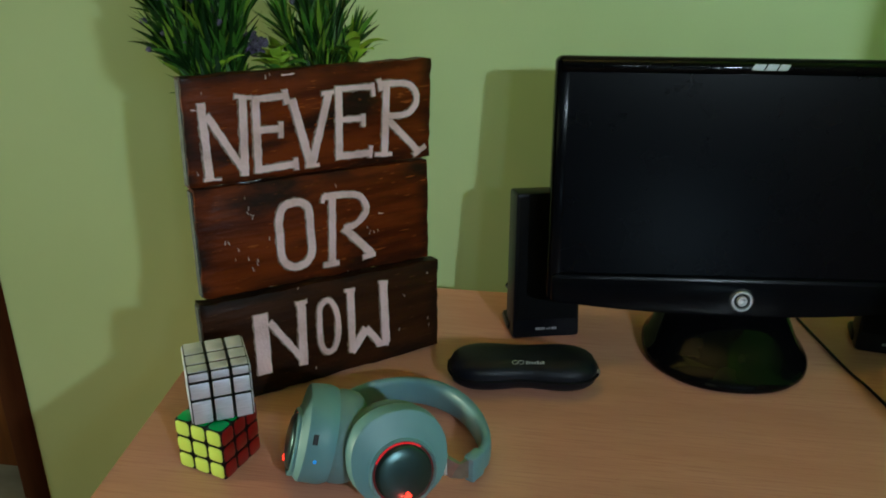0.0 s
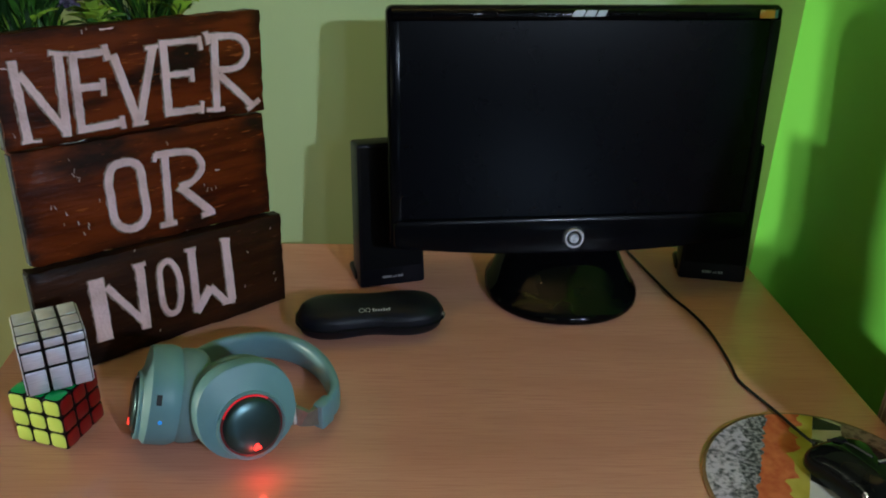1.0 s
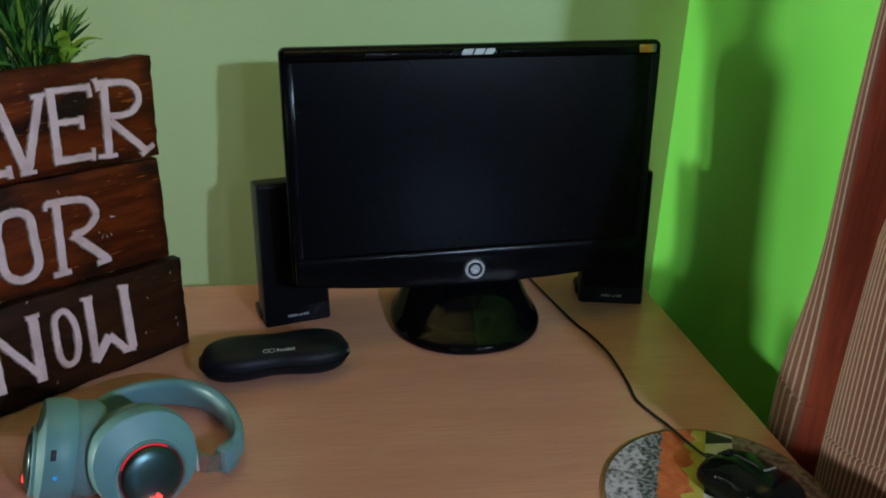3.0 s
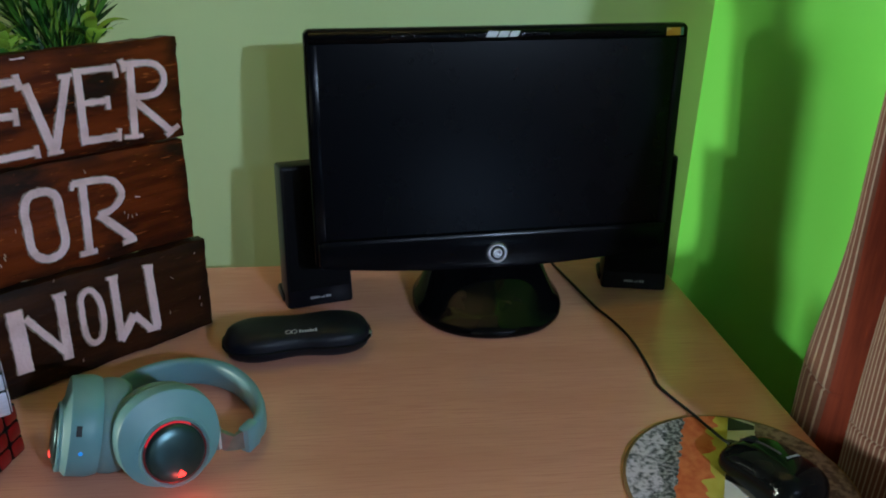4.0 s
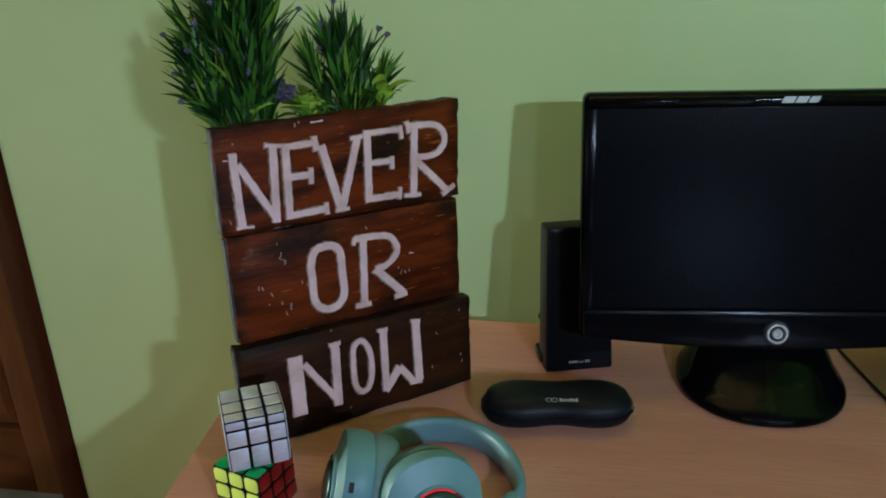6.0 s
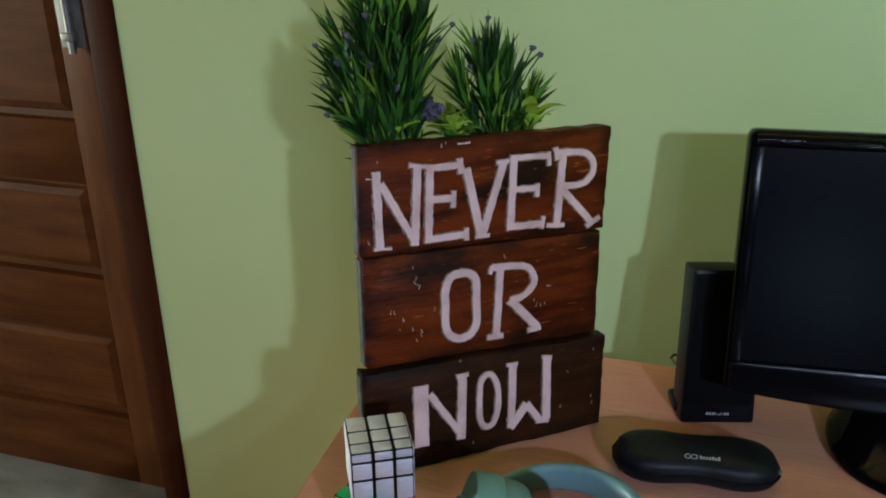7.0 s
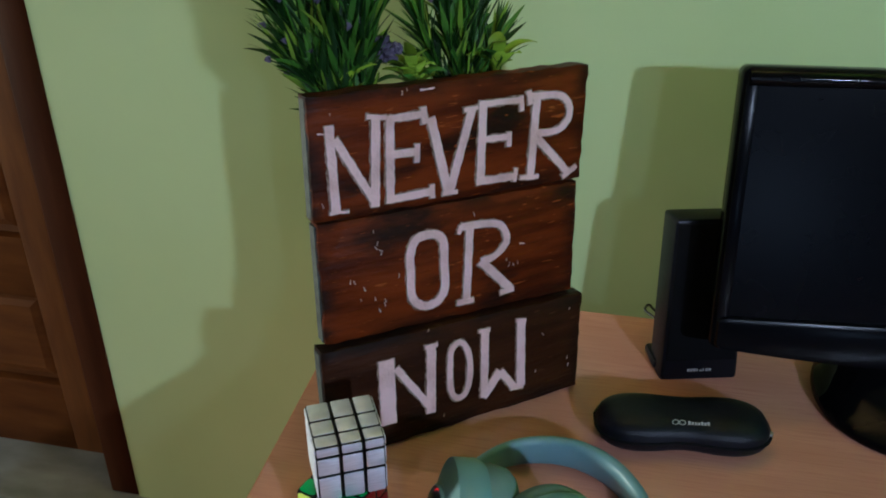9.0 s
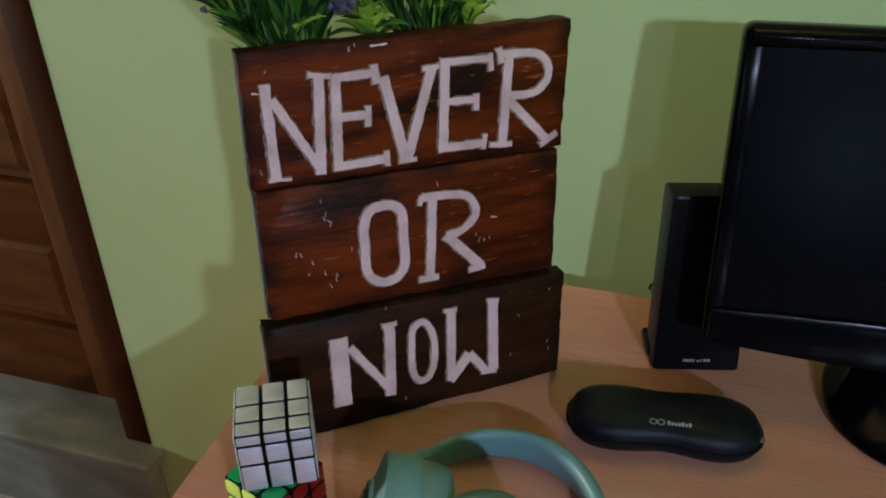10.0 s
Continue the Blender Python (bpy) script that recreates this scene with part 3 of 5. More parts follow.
def build_sign():
    s = thing("wooden_sign", SIGN, "dark-stained wooden plank sign with hand-painted white words", "sign")
    T = 0.0190
    top = part("board", plank([(-0.2575, 0.2435), (0.0180, 0.2345), (0.0285, 0.3462), (-0.2520, 0.3545)], 0.0, T, 1), SIGN_WOOD, s)
    mid = part("board", plank([(-0.2600, 0.1228), (0.0095, 0.1130), (0.0160, 0.2318), (-0.2557, 0.2415)], 0.0015, T + 0.0015, 2), SIGN_WOOD, s)
    low = part("board", plank([(-0.2700, 0.0005), (0.0098, 0.0005), (0.0180, 0.1105), (-0.2678, 0.1208)], -0.0067, T - 0.0067, 3), SIGN_DARK, s, "darker bottom plank set forward")
    for bd, xa, xb, za, zb, yy in ((top, -0.2574, -0.2521, 0.246, 0.352, 0.0), (mid, -0.2600, -0.2558, 0.125, 0.239, 0.0015), (low, -0.2701, -0.2679, 0.003, 0.118, -0.0067)):
        part("end_grain", loft([[(xa - dx, yy + 0.003, za), (xb - dx, yy + 0.003, zb), (xb - dx, yy + T - 0.002, zb), (xa - dx, yy + T - 0.002, za)] for dx in (-0.001, 0.0012)]), SIGN_EDGE, bd, "pale weathered board end")
    for x in (-0.2, -0.03):
        part("batten", box(x - 0.015, x + 0.015, T + 0.002, T + 0.014, 0.02, 0.34, 0.001), SIGN_EDGE, s)
    y = 0.0
    letter("letter_n", [((-234.8, 327.5), (-236.3, 250.9), 7.9, 7.9), ((-231.0, 315.4), (-200.8, 255.0), 7.1, 7.1), ((-192.2, 327.5), (-199.8, 248.4), 8.1, 8.1), ((-242.3, 250.5), (-224.3, 249.1), 3.3, 1.9), ((-200.3, 330.4), (-182.4, 327.0), 4.0, 4.0)], y, top, 11)
    letter("letter_e", [((-179.0, 325.6), (-185.1, 248.7), 7.8, 7.8), ((-181.8, 325.1), (-146.1, 324.6), 6.3, 6.3), ((-179.3, 293.2), (-156.6, 292.0), 7.0, 7.0), ((-186.1, 252.3), (-142.9, 252.0), 6.9, 6.9), ((-146.9, 331.0), (-146.1, 315.9), 6.0, 6.0), ((-154.9, 298.7), (-156.7, 282.0), 4.7, 4.7), ((-143.3, 258.4), (-143.5, 245.6), 4.8, 4.8)], y, top, 12)
    letter("letter_v", [((-140.1, 320.1), (-127.1, 247.1), 8.5, 8.5), ((-99.0, 321.6), (-126.1, 247.0), 8.0, 8.0), ((-107.1, 322.3), (-92.6, 322.5), 3.7, 3.7), ((-133.0, 247.7), (-117.6, 247.0), 4.0, 4.0)], y, top, 13)
    letter("letter_e", [((-87.0, 325.9), (-93.7, 250.3), 8.0, 8.0), ((-90.9, 325.1), (-46.5, 322.8), 5.6, 5.6), ((-86.4, 291.5), (-59.2, 290.2), 5.8, 5.8), ((-97.6, 252.5), (-54.9, 250.7), 7.1, 7.1), ((-47.3, 326.6), (-47.0, 312.4), 4.0, 4.0), ((-61.0, 294.4), (-62.2, 280.9), 4.6, 4.6), ((-54.6, 258.3), (-56.8, 245.4), 3.7, 3.7)], y, top, 14)
    letter("letter_r", [((-30.2, 324.8), (-39.4, 243.9), 7.9, 7.9), *ring_strokes([(-38.3, 324.5), (-21.0, 323.6), (-5.5, 321.0), (3.3, 314.1), (5.8, 304.1), (1.4, 293.9), (-8.8, 288.0), (-23.6, 287.8), (-30.9, 288.9)], 6.5, False), ((-30.6, 283.4), (4.4, 242.2), 7.3, 7.3), ((-3.3, 239.8), (13.3, 248.5), 4.6, 4.6), ((-50.9, 248.0), (-30.2, 245.5), 4.1, 4.1), ((-39.6, 330.2), (-37.1, 317.2), 4.9, 4.9)], y, top, 15)
    y = 0.0015
    letter("letter_o", [*ring_strokes([(-169.1, 194.0), (-163.8, 206.1), (-153.5, 210.2), (-141.6, 208.4), (-134.8, 200.2), (-134.7, 178.7), (-135.9, 152.6), (-141.6, 141.5), (-150.3, 137.9), (-158.6, 138.2), (-167.3, 144.7), (-170.8, 155.0), (-170.1, 175.6)], 8.3)], y, mid, 16)
    letter("letter_r", [((-105.9, 209.2), (-113.2, 131.5), 7.9, 7.9), *ring_strokes([(-115.5, 210.6), (-98.1, 209.3), (-79.9, 206.8), (-70.2, 200.6), (-66.0, 189.0), (-70.2, 180.0), (-82.0, 171.9), (-95.5, 170.4)], 7.0, False), ((-95.5, 170.4), (-64.3, 134.0), 8.7, 8.7), ((-75.6, 131.4), (-59.9, 132.4), 5.3, 5.3), ((-123.9, 132.2), (-105.2, 131.3), 5.2, 5.2), ((-115.4, 212.1), (-118.1, 203.7), 4.2, 4.2)], y, mid, 17)
    y = -0.0067
    letter("letter_n", [((-205.2, 95.9), (-207.9, 25.1), 15.9, 15.9), ((-195.8, 84.0), (-163.6, 31.4), 7.2, 7.2), ((-157.7, 98.1), (-162.7, 23.5), 9.6, 9.6), ((-164.5, 98.1), (-150.8, 98.1), 4.1, 4.1)], y, low, 18)
    letter("letter_o", [*ring_strokes([(-136.3, 87.2), (-128.2, 93.4), (-121.5, 88.7), (-117.1, 74.3), (-117.7, 51.0), (-122.7, 36.0), (-130.4, 30.6), (-137.3, 35.8), (-140.0, 49.7), (-138.7, 70.9)], 6.2)], y, low, 19)
    letter("letter_w", [((-98.3, 98.3), (-102.6, 22.6), 8.4, 8.4), ((-103.8, 22.9), (-82.8, 47.6), 9.8, 9.8), ((-82.8, 47.6), (-68.8, 25.8), 7.6, 7.6), ((-71.2, 24.6), (-56.0, 22.9), 7.8, 7.8), ((-56.9, 98.8), (-59.5, 23.2), 9.8, 9.8), ((-105.4, 99.5), (-92.8, 98.1), 3.5, 3.5), ((-62.5, 100.2), (-51.2, 98.0), 3.5, 3.5)], y, low, 20)
    # flecks of paint on the boards, some painted in for glints of the varnish
    rnd = random.Random(5)
    for bd, y, spots in ((top, 0.0, [(-166, 344), (-161, 347), (-233, 336), (-247, 256)]),
                         (mid, 0.0015, [(-201, 206), (-201, 210), (-198, 200), (-198, 204), (-230, 178), (-225, 177), (-216, 168), (-221, 159), (-207, 156), (-198, 148), (-197, 152), (-203, 143), (-182, 174), (-203, 223), (-100, 218), (-67, 164), (-65, 157), (-59, 157), (-54, 158)]),
                         (low, -0.0067, [(-30, 74), (-41, 33), (-2, 38), (-1, 29), (-149, 14), (1, 96), (-160, 114)])):
        for x, z in spots:
            bm = bmesh.new()
            stroke(bm, (x * 0.001, z * 0.001), ((x + rnd.uniform(-2, 2)) * 0.001, (z + rnd.uniform(2, 5)) * 0.001), 0.0012, 0.0007, y - 0.0004, rnd, 0.0003)
            part("paint_and_glint_fleck", bm, FLECK, bd, smooth=0)
    for (a, b, w) in (((-148.5, 346), (-134.7, 346), 2.2), ((-245.5, 322), (-239, 321), 1.6), ((-51.7, 179.5), (-46, 178.3), 1.6)):
        bm = bmesh.new()
        stroke(bm, (a[0] * 0.001, a[1] * 0.001), (b[0] * 0.001, b[1] * 0.001), w * 0.001, w * 0.0006, -0.0004 if a[1] > 240 else 0.0011, rnd, 0.0004)
        part("paint_and_glint_fleck", bm, LETTER, top if a[1] > 240 else mid, smooth=0)


build_sign()


# ---------------------------------------------------------------- plants behind the sign
def blade(bm, base, direction, length, width, droop, twist, rnd, k=6, fold=0.25):
    """One narrow leaf: a tapering folded strip that bends over."""
    d = Vector(direction).normalized()
    side = d.cross(Vector((0, 0, 1)))
    side = side.normalized() if side.length > 1e-3 else Vector((1, 0, 0))
    side = (side * math.cos(twist) + d.cross(side) * math.sin(twist)).normalized()
    p = Vector(base)
    rows = []
    for i in range(k + 1):
        t = i / k
        w = width * (0.55 + 0.45 * math.sin(min(t * 2.2, 1) * math.pi / 2)) * (1 - t ** 2.2) + 0.0002
        nrm = side.cross(d).normalized()
        rows.append((p - side * w / 2 + nrm * w * fold * 0.5, p.copy(), p + side * w / 2 + nrm * w * fold * 0.5))
        d = (d + Vector((0, 0, -droop / k))).normalized()
        p = p + d * (length / k)
    vs = [[bm.verts.new(q) for q in r] for r in rows]
    for a, b in zip(vs, vs[1:]):
        bm.faces.new((a[0], a[1], b[1], b[0]))
        bm.faces.new((a[1], a[2], b[2], b[1]))


def broad_leaf(bm, base, direction, length, width, rnd):
    d = Vector(direction).normalized()
    side = d.cross(Vector((0, 0, 1))).normalized()
    up = side.cross(d)
    k = 7
    rows = []
    for i in range(k + 1):
        t = i / k
        w = width * math.sin(math.pi * min(1, t * 0.93 + 0.04)) ** 0.8
        p = Vector(base) + d * (length * t) + up * (0.18 * length * math.sin(t * 2.4)) + Vector((0, 0, -0.15 * length * t * t))
        rows.append((p - side * w / 2 + up * w * 0.18, p, p + side * w / 2 + up * w * 0.18))
    vs = [[bm.verts.new(q) for q in r] for r in rows]
    for a, b in zip(vs, vs[1:]):
        bm.faces.new((a[0], a[1], b[1], b[0]))
        bm.faces.new((a[1], a[2], b[2], b[1]))


def bud(bm, at, direction, r, rnd):
    """A small bell of petals."""
    m = frame_to(at, direction, (0.3, 0.9, 0.1))
    n = 9
    tmp = loft([[m @ Vector((rr * math.cos(2 * math.pi * i / n) * (1 + 0.12 * (i % 2)), rr * math.sin(2 * math.pi * i / n) * (1 + 0.12 * (i % 2)), z)) for i in range(n)] for z, rr in ((-r * 0.8, r * 0.25), (-r * 0.2, r * 0.7), (r * 0.5, r), (r * 0.9, r * 0.95), (r * 0.5, r * 0.6), (r * 0.2, r * 0.2))])
    join(bm, tmp)


def clear_of_sign(bm, m):
    """Leaves that would cross the boards are bent back behind them."""
    to = SIGN.inverted() @ m
    back = to.inverted()
    for v in bm.verts:
        q = to @ v.co
        if q.z < 0.372 and q.y < 0.036 and -0.262 < q.x < 0.03:
            q.y = 0.036
            v.co = back @ q
        elif q.z < 0.345 and q.x <= -0.262:
            q.z = 0.345
            v.co = back @ q


def build_plant(root, seed, tips, flowers, label):
    """Stems fan out from a pot and carry tufts of narrow leaves; places are along, behind and up the sign."""
    rnd = random.Random(seed)
    foot = SIGN @ Vector(root)
    p = thing("artificial_plant", pose(foot.x, foot.y, 0.75), label, "plant", "artificial plants behind the sign")
    inv = p.matrix_world.inverted() @ SIGN
    part("pot", loft([oval(r, r, z, 24) for z, r in ((0.0, 0.022), (0.002, 0.023), (0.262, 0.026), (0.27, 0.027), (0.278, 0.027), (0.278, 0.024), (0.25, 0.024), (0.02, 0.020))]), POT, p)
    part("filling", loft([oval(0.0245, 0.0245, z, 24) for z in (0.24, 0.247)]), LEAF_DARK, p)
    bms = [bmesh.new(), bmesh.new(), bmesh.new()]
    base = Vector((0, 0, 0.25))
    ends = []
    for u, v, z in tips:
        tip = inv @ Vector((u, v, z))
        bend = base.lerp(tip, 0.5) + Vector((0, 0, 0.25 * math.hypot(tip.x, tip.y)))
        ends.append((bend, tip))
        part("stem", tube([base, bend, tip], 0.0015, 6, 4), LEAF_MID, p)
        levels = max(4, int((tip - base).length / 0.0085))
        for lv in range(int(levels * 0.38), levels + 1):
            t = lv / levels
            c = base * (1 - t) ** 2 + bend * (2 * t * (1 - t)) + tip * t * t
            axis = ((bend - base) * (1 - t) + (tip - bend) * t).normalized()
            out = Vector((tip.x, tip.y, 0))
            for i in range(8 if lv < levels else 13):
                a = rnd.uniform(0, 2 * math.pi)
                lean = rnd.uniform(0.22, 0.78) if lv < levels else rnd.uniform(0.03, 0.5)
                side = axis.orthogonal().normalized()
                side = side * math.cos(a) + axis.cross(side) * math.sin(a)
                d = axis * math.cos(lean) + side * math.sin(lean) + out * rnd.uniform(0, 3.0) + Vector((0, 0, rnd.uniform(0.1, 0.4)))
                k = rnd.random()
                k = 0 if k < 0.58 else (1 if k < 0.90 else 2)
                blade(bms[k], c, d, rnd.uniform(0.032, 0.058) * (0.75 + 0.25 * t), rnd.uniform(0.0044, 0.0078), rnd.uniform(0.0, 0.55), rnd.uniform(-0.9, 0.9), rnd, 6)
    for bm, mt, nm in zip(bms, (LEAF_DARK, LEAF_MID, LEAF_LIME), ("dark green blades", "fresh green blades", "lime green blades")):
        clear_of_sign(bm, p.matrix_world)
        tagged(part("leaves", bm, mt, p, nm, smooth=60), kind="stuff")
    for u, v, z in flowers:
        tip = inv @ Vector((u, v, z))
        bend, end = min(ends, key=lambda e: (e[1] - tip).length)
        c = bend.lerp(end, 0.35)
        d = (tip - c).normalized()
        fl = part("stalk", tube([c, c.lerp(tip, 0.55) + Vector((0, 0, 0.006)), tip], 0.0008, 5, 3), LEAF_DARK, p)
        r = rnd.uniform(0.0027, 0.0039)
        bm = bmesh.new()
        bud(bm, tip, d + Vector((0, 0, 0.5)), r, rnd)
        for q in range(5):
            e = Vector((rnd.uniform(-1, 1), rnd.uniform(-1, 1), rnd.uniform(0, 1))).normalized()
            bud(bm, tip + e * r * 0.8, e, r * 0.45, rnd)
        part("flower", bm, FLOWER, fl)


build_plant((-0.195, 0.064, 0.0), 21, [(-0.245, 0.058, 0.378), (-0.248, 0.056, 0.408), (-0.240, 0.062, 0.437), (-0.222, 0.060, 0.462), (-0.205, 0.058, 0.490), (-0.188, 0.062, 0.512), (-0.166, 0.064, 0.492), (-0.156, 0.068, 0.452), (-0.176, 0.082, 0.470), (-0.215, 0.085, 0.440)],
            [(-0.270, 0.060, 0.447), (-0.251, 0.050, 0.429), (-0.265, 0.060, 0.407), (-0.250, 0.050, 0.394), (-0.265, 0.055, 0.379), (-0.231, 0.045, 0.383), (-0.219, 0.045, 0.425), (-0.194, 0.045, 0.400), (-0.221, 0.045, 0.473), (-0.239, 0.052, 0.455), (-0.141, 0.06, 0.444), (-0.250, 0.055, 0.364), (-0.125, 0.06, 0.458)],
            "tall artificial grass plant with small violet flowers behind the sign")
build_plant((-0.088, 0.066, 0.0), 22, [(-0.116, 0.060, 0.388), (-0.096, 0.060, 0.418), (-0.078, 0.062, 0.412), (-0.058, 0.066, 0.396), (-0.040, 0.062, 0.366), (-0.072, 0.082, 0.402)],
            [(-0.103, 0.060, 0.440), (-0.084, 0.062, 0.462), (-0.111, 0.050, 0.415), (-0.033, 0.062, 0.428), (-0.024, 0.062, 0.420)],
            "shorter artificial grass plant with violet buds behind the sign")


def build_sprig(root, seed, leaves, head, label):
    rnd = random.Random(seed)
    foot = SIGN @ Vector(root)
    p = thing("leafy_sprig", pose(foot.x, foot.y, 0.75), label, "plant", "low leafy sprigs behind the sign")
    up = p.matrix_world.inverted() @ SIGN @ Vector((root[0], root[1], 0.345))
    part("stem", tube([(0, 0, 0.0), (0.0, 0.0, 0.2), up], 0.0022, 6), LEAF_MID, p)
    for i in range(leaves):
        a, e = rnd.uniform(0, 2 * math.pi), rnd.uniform(0.15, 1.25)
        bm = bmesh.new()
        broad_leaf(bm, up + Vector((0, 0, rnd.uniform(-0.010, 0.010))), (math.cos(a) * math.cos(e), math.sin(a) * math.cos(e), math.sin(e)), rnd.uniform(0.028, 0.050), rnd.uniform(0.012, 0.019), rnd)
        clear_of_sign(bm, p.matrix_world)
        part("leaf", bm, LEAF_BRIGHT if i % 4 else LEAF_MID, p, smooth=60)
    if head:
        c = p.matrix_world.inverted() @ SIGN @ Vector(head)
        bm = bmesh.new()
        for i in range(40):
            u, v = rnd.uniform(0, 2 * math.pi), rnd.uniform(-0.8, 1)
            r = math.sqrt(1 - v * v)
            d = Vector((r * math.cos(u), r * math.sin(u), v))
            bud(bm, c + d * rnd.uniform(0.006, 0.0125), d, rnd.uniform(0.0026, 0.0040), rnd)
        part("flower_head", bm, FLOWER, p)


build_sprig((-0.137, 0.047, 0.0), 8, 30, (-0.158, 0.050, 0.374), "low artificial sprig of lime leaves with a violet flower head")
build_sprig((-0.200, 0.045, 0.0), 9, 9, None, "low artificial sprig of lime leaves under the tall plant")
build_sprig((-0.046, 0.048, 0.0), 10, 12, None, "low artificial sprig of lime leaves at the plank's end")


# ---------------------------------------------------------------- monitor
MON = Matrix.Translation((-0.3113, -0.1765, 1.1036)) @ pose(0, 0, 0, 0, 0, 5.3) @ pose(0, 0, 0, -10.0, 0, 0)
# local: origin at the top centre of the front, x right, z up, -y towards the viewer


def rounded(x0, x1, z0, z1, r, y, bow=0.0, n=6):
    """Outline of a rounded rectangle in the x-z plane, its lower edge bowed down by bow."""
    out = []
    for cx, cz, a0 in ((x1 - r, z0 + r, -90), (x1 - r, z1 - r, 0), (x0 + r, z1 - r, 90), (x0 + r, z0 + r, 180)):
        for i in range(n + 1):
            a = radians(a0 + 90 * i / n)
            out.append([cx + r * math.cos(a), y, cz + r * math.sin(a)])
    m = 14
    low = [[x0 + r + (x1 - x0 - 2 * r) * i / m, y, z0] for i in range(1, m)]
    out = out + low
    for p in out:
        u = (p[0] - (x0 + x1) / 2) / ((x1 - x0) / 2)
        p[2] -= bow * (1 - u * u) * max(0, min(1, (z0 + 0.04 - p[2]) / 0.04))
    return [tuple(p) for p in out]


def drawn_in(bm):
    """The monitor's right side draws in a little towards its foot."""
    for v in bm.verts:
        v.co.x += 0.058 * min(v.co.z, 0.0) * max(0.0, min(1.0, (v.co.x - 0.08) / 0.14))
    return bm


def build_monitor():
    s = thing("monitor", MON, "black widescreen desktop monitor, switched off, on a glossy oval foot", "monitor")
    w, hb = 0.2312, -0.281
    shell = loft([
        rounded(-w + 0.030, w - 0.030, hb + 0.03, -0.02, 0.02, 0.060, 0.0),
        rounded(-w + 0.010, w - 0.010, hb + 0.012, -0.006, 0.02, 0.045, 0.006),
        rounded(-w, w, hb, 0.0, 0.008, 0.022, 0.013),
        rounded(-w, w, hb, 0.0, 0.008, 0.006, 0.013),
        rounded(-w + 0.0015, w - 0.0015, hb + 0.0015, -0.0015, 0.007, 0.001, 0.013),
        rounded(-w + 0.004, w - 0.004, hb + 0.004, -0.004, 0.006, -0.0008, 0.013),
    ])
    part("case", drawn_in(shell), GLOSS_BLACK, s)
    # top strip is a shallow roll that catches the light
    rings = []
    for i in range(25):
        x = -w + 0.006 + (2 * w - 0.012) * i / 24
        rings.append([(x, -0.0008 - 0.0042 * math.sin(math.pi * k / 8) ** 0.8, -0.0035 - 0.0135 * k / 8) for k in range(9)])
    part("top_strip", loft(rings, cap=False, closed=False), FOOT_BLACK, s)
    # frame round the screen stands proud, the screen lies back
    ix, it, ib = w - 0.0145, -0.0175, -0.2436
    part("side_bezel", box(-w + 0.003, -ix, -0.0026, 0.002, ib - 0.004, it, 0.0003), GLOSS_BLACK, s)
    part("side_bezel", drawn_in(box(ix, w - 0.003, -0.0036, 0.002, ib - 0.004, it, 0.0006)), SATIN_BLACK, s)
    low = loft([rounded(-w + 0.004, w - 0.004, hb + 0.001, ib - 0.0008, 0.006, -0.0006, 0.013), rounded(-w + 0.0055, w - 0.0055, hb + 0.003, ib - 0.0022, 0.006, -0.0052, 0.013), rounded(-w + 0.009, w - 0.009, hb + 0.007, ib - 0.006, 0.005, -0.0068, 0.013)])
    part("lower_bezel", drawn_in(low), GLOSS_BLACK, s, "glossy black lower bezel")
    part("screen", drawn_in(box(-ix, ix, -0.0018, -0.0009, ib, it)), SCREEN, s, "dark matt screen", smooth=0)
    # ring-shaped power button
    b = part("power_button", loft([[Vector((-0.0087 + r * math.cos(2 * math.pi * i / 40), y, -0.2715 + r * math.sin(2 * math.pi * i / 40))) for i in range(40)] for r, y in ((0.0125, -0.0060), (0.0125, -0.0085), (0.0116, -0.0098), (0.0094, -0.0098), (0.0086, -0.0078), (0.0084, -0.0066))], cap=False), SILVER, s, "bright metal ring button")
    part("button_well", loft([[Vector((-0.0087 + r * math.cos(2 * math.pi * i / 32), y, -0.2715 + r * math.sin(2 * math.pi * i / 32))) for i in range(32)] for r, y in ((0.0145, -0.0062), (0.0145, -0.0072), (0.0128, -0.0074))]), PORT, b)
    part("button_core", loft([[Vector((-0.0087 + r * math.cos(2 * math.pi * i / 32), y, -0.2715 + r * math.sin(2 * math.pi * i / 32))) for i in range(32)] for r, y in ((0.0062, -0.0066), (0.0062, -0.0098), (0.0054, -0.0108), (0.0034, -0.0108), (0.0026, -0.0090), (0.0012, -0.0088))]), SILVER, b)
    # maker's mark as three plain slanted bars, and a label
    for x, ww in ((-0.0230, 0.0125), (-0.0085, 0.0115), (0.0050, 0.0100)):
        bm = bmesh.new()
        v = [bm.verts.new((x + dx, -0.0056, z)) for dx, z in ((0.0, -0.0125), (ww, -0.0125), (ww + 0.0035, -0.0058), (0.0035, -0.0058))]
        bm.faces.new(v)
        v2 = bmesh.ops.extrude_face_region(bm, geom=bm.faces[:])
        bmesh.ops.translate(bm, verts=[e for e in v2["geom"] if isinstance(e, bmesh.types.BMVert)], vec=(0, 0.001, 0))
        part("badge_bar", bm, PRINT, s, smooth=0)
    part("label", box(0.199, 0.217, -0.0060, -0.0048, -0.0150, -0.0055, 0.0004), STICKER, s, "small orange label")
    part("label", box(0.2172, 0.2205, -0.0060, -0.0048, -0.0150, -0.0055, 0.0004), STICKER_EDGE, s, "blue edge of the label")
    # foot, built upright in the room's axes
    inv = MON.inverted()
    def foot_ring(a, b, cy, z, n=56):
        return [inv @ Vector(p) for p in oval(a, b, z, n, -0.3205, cy - 0.005, 2.25)]
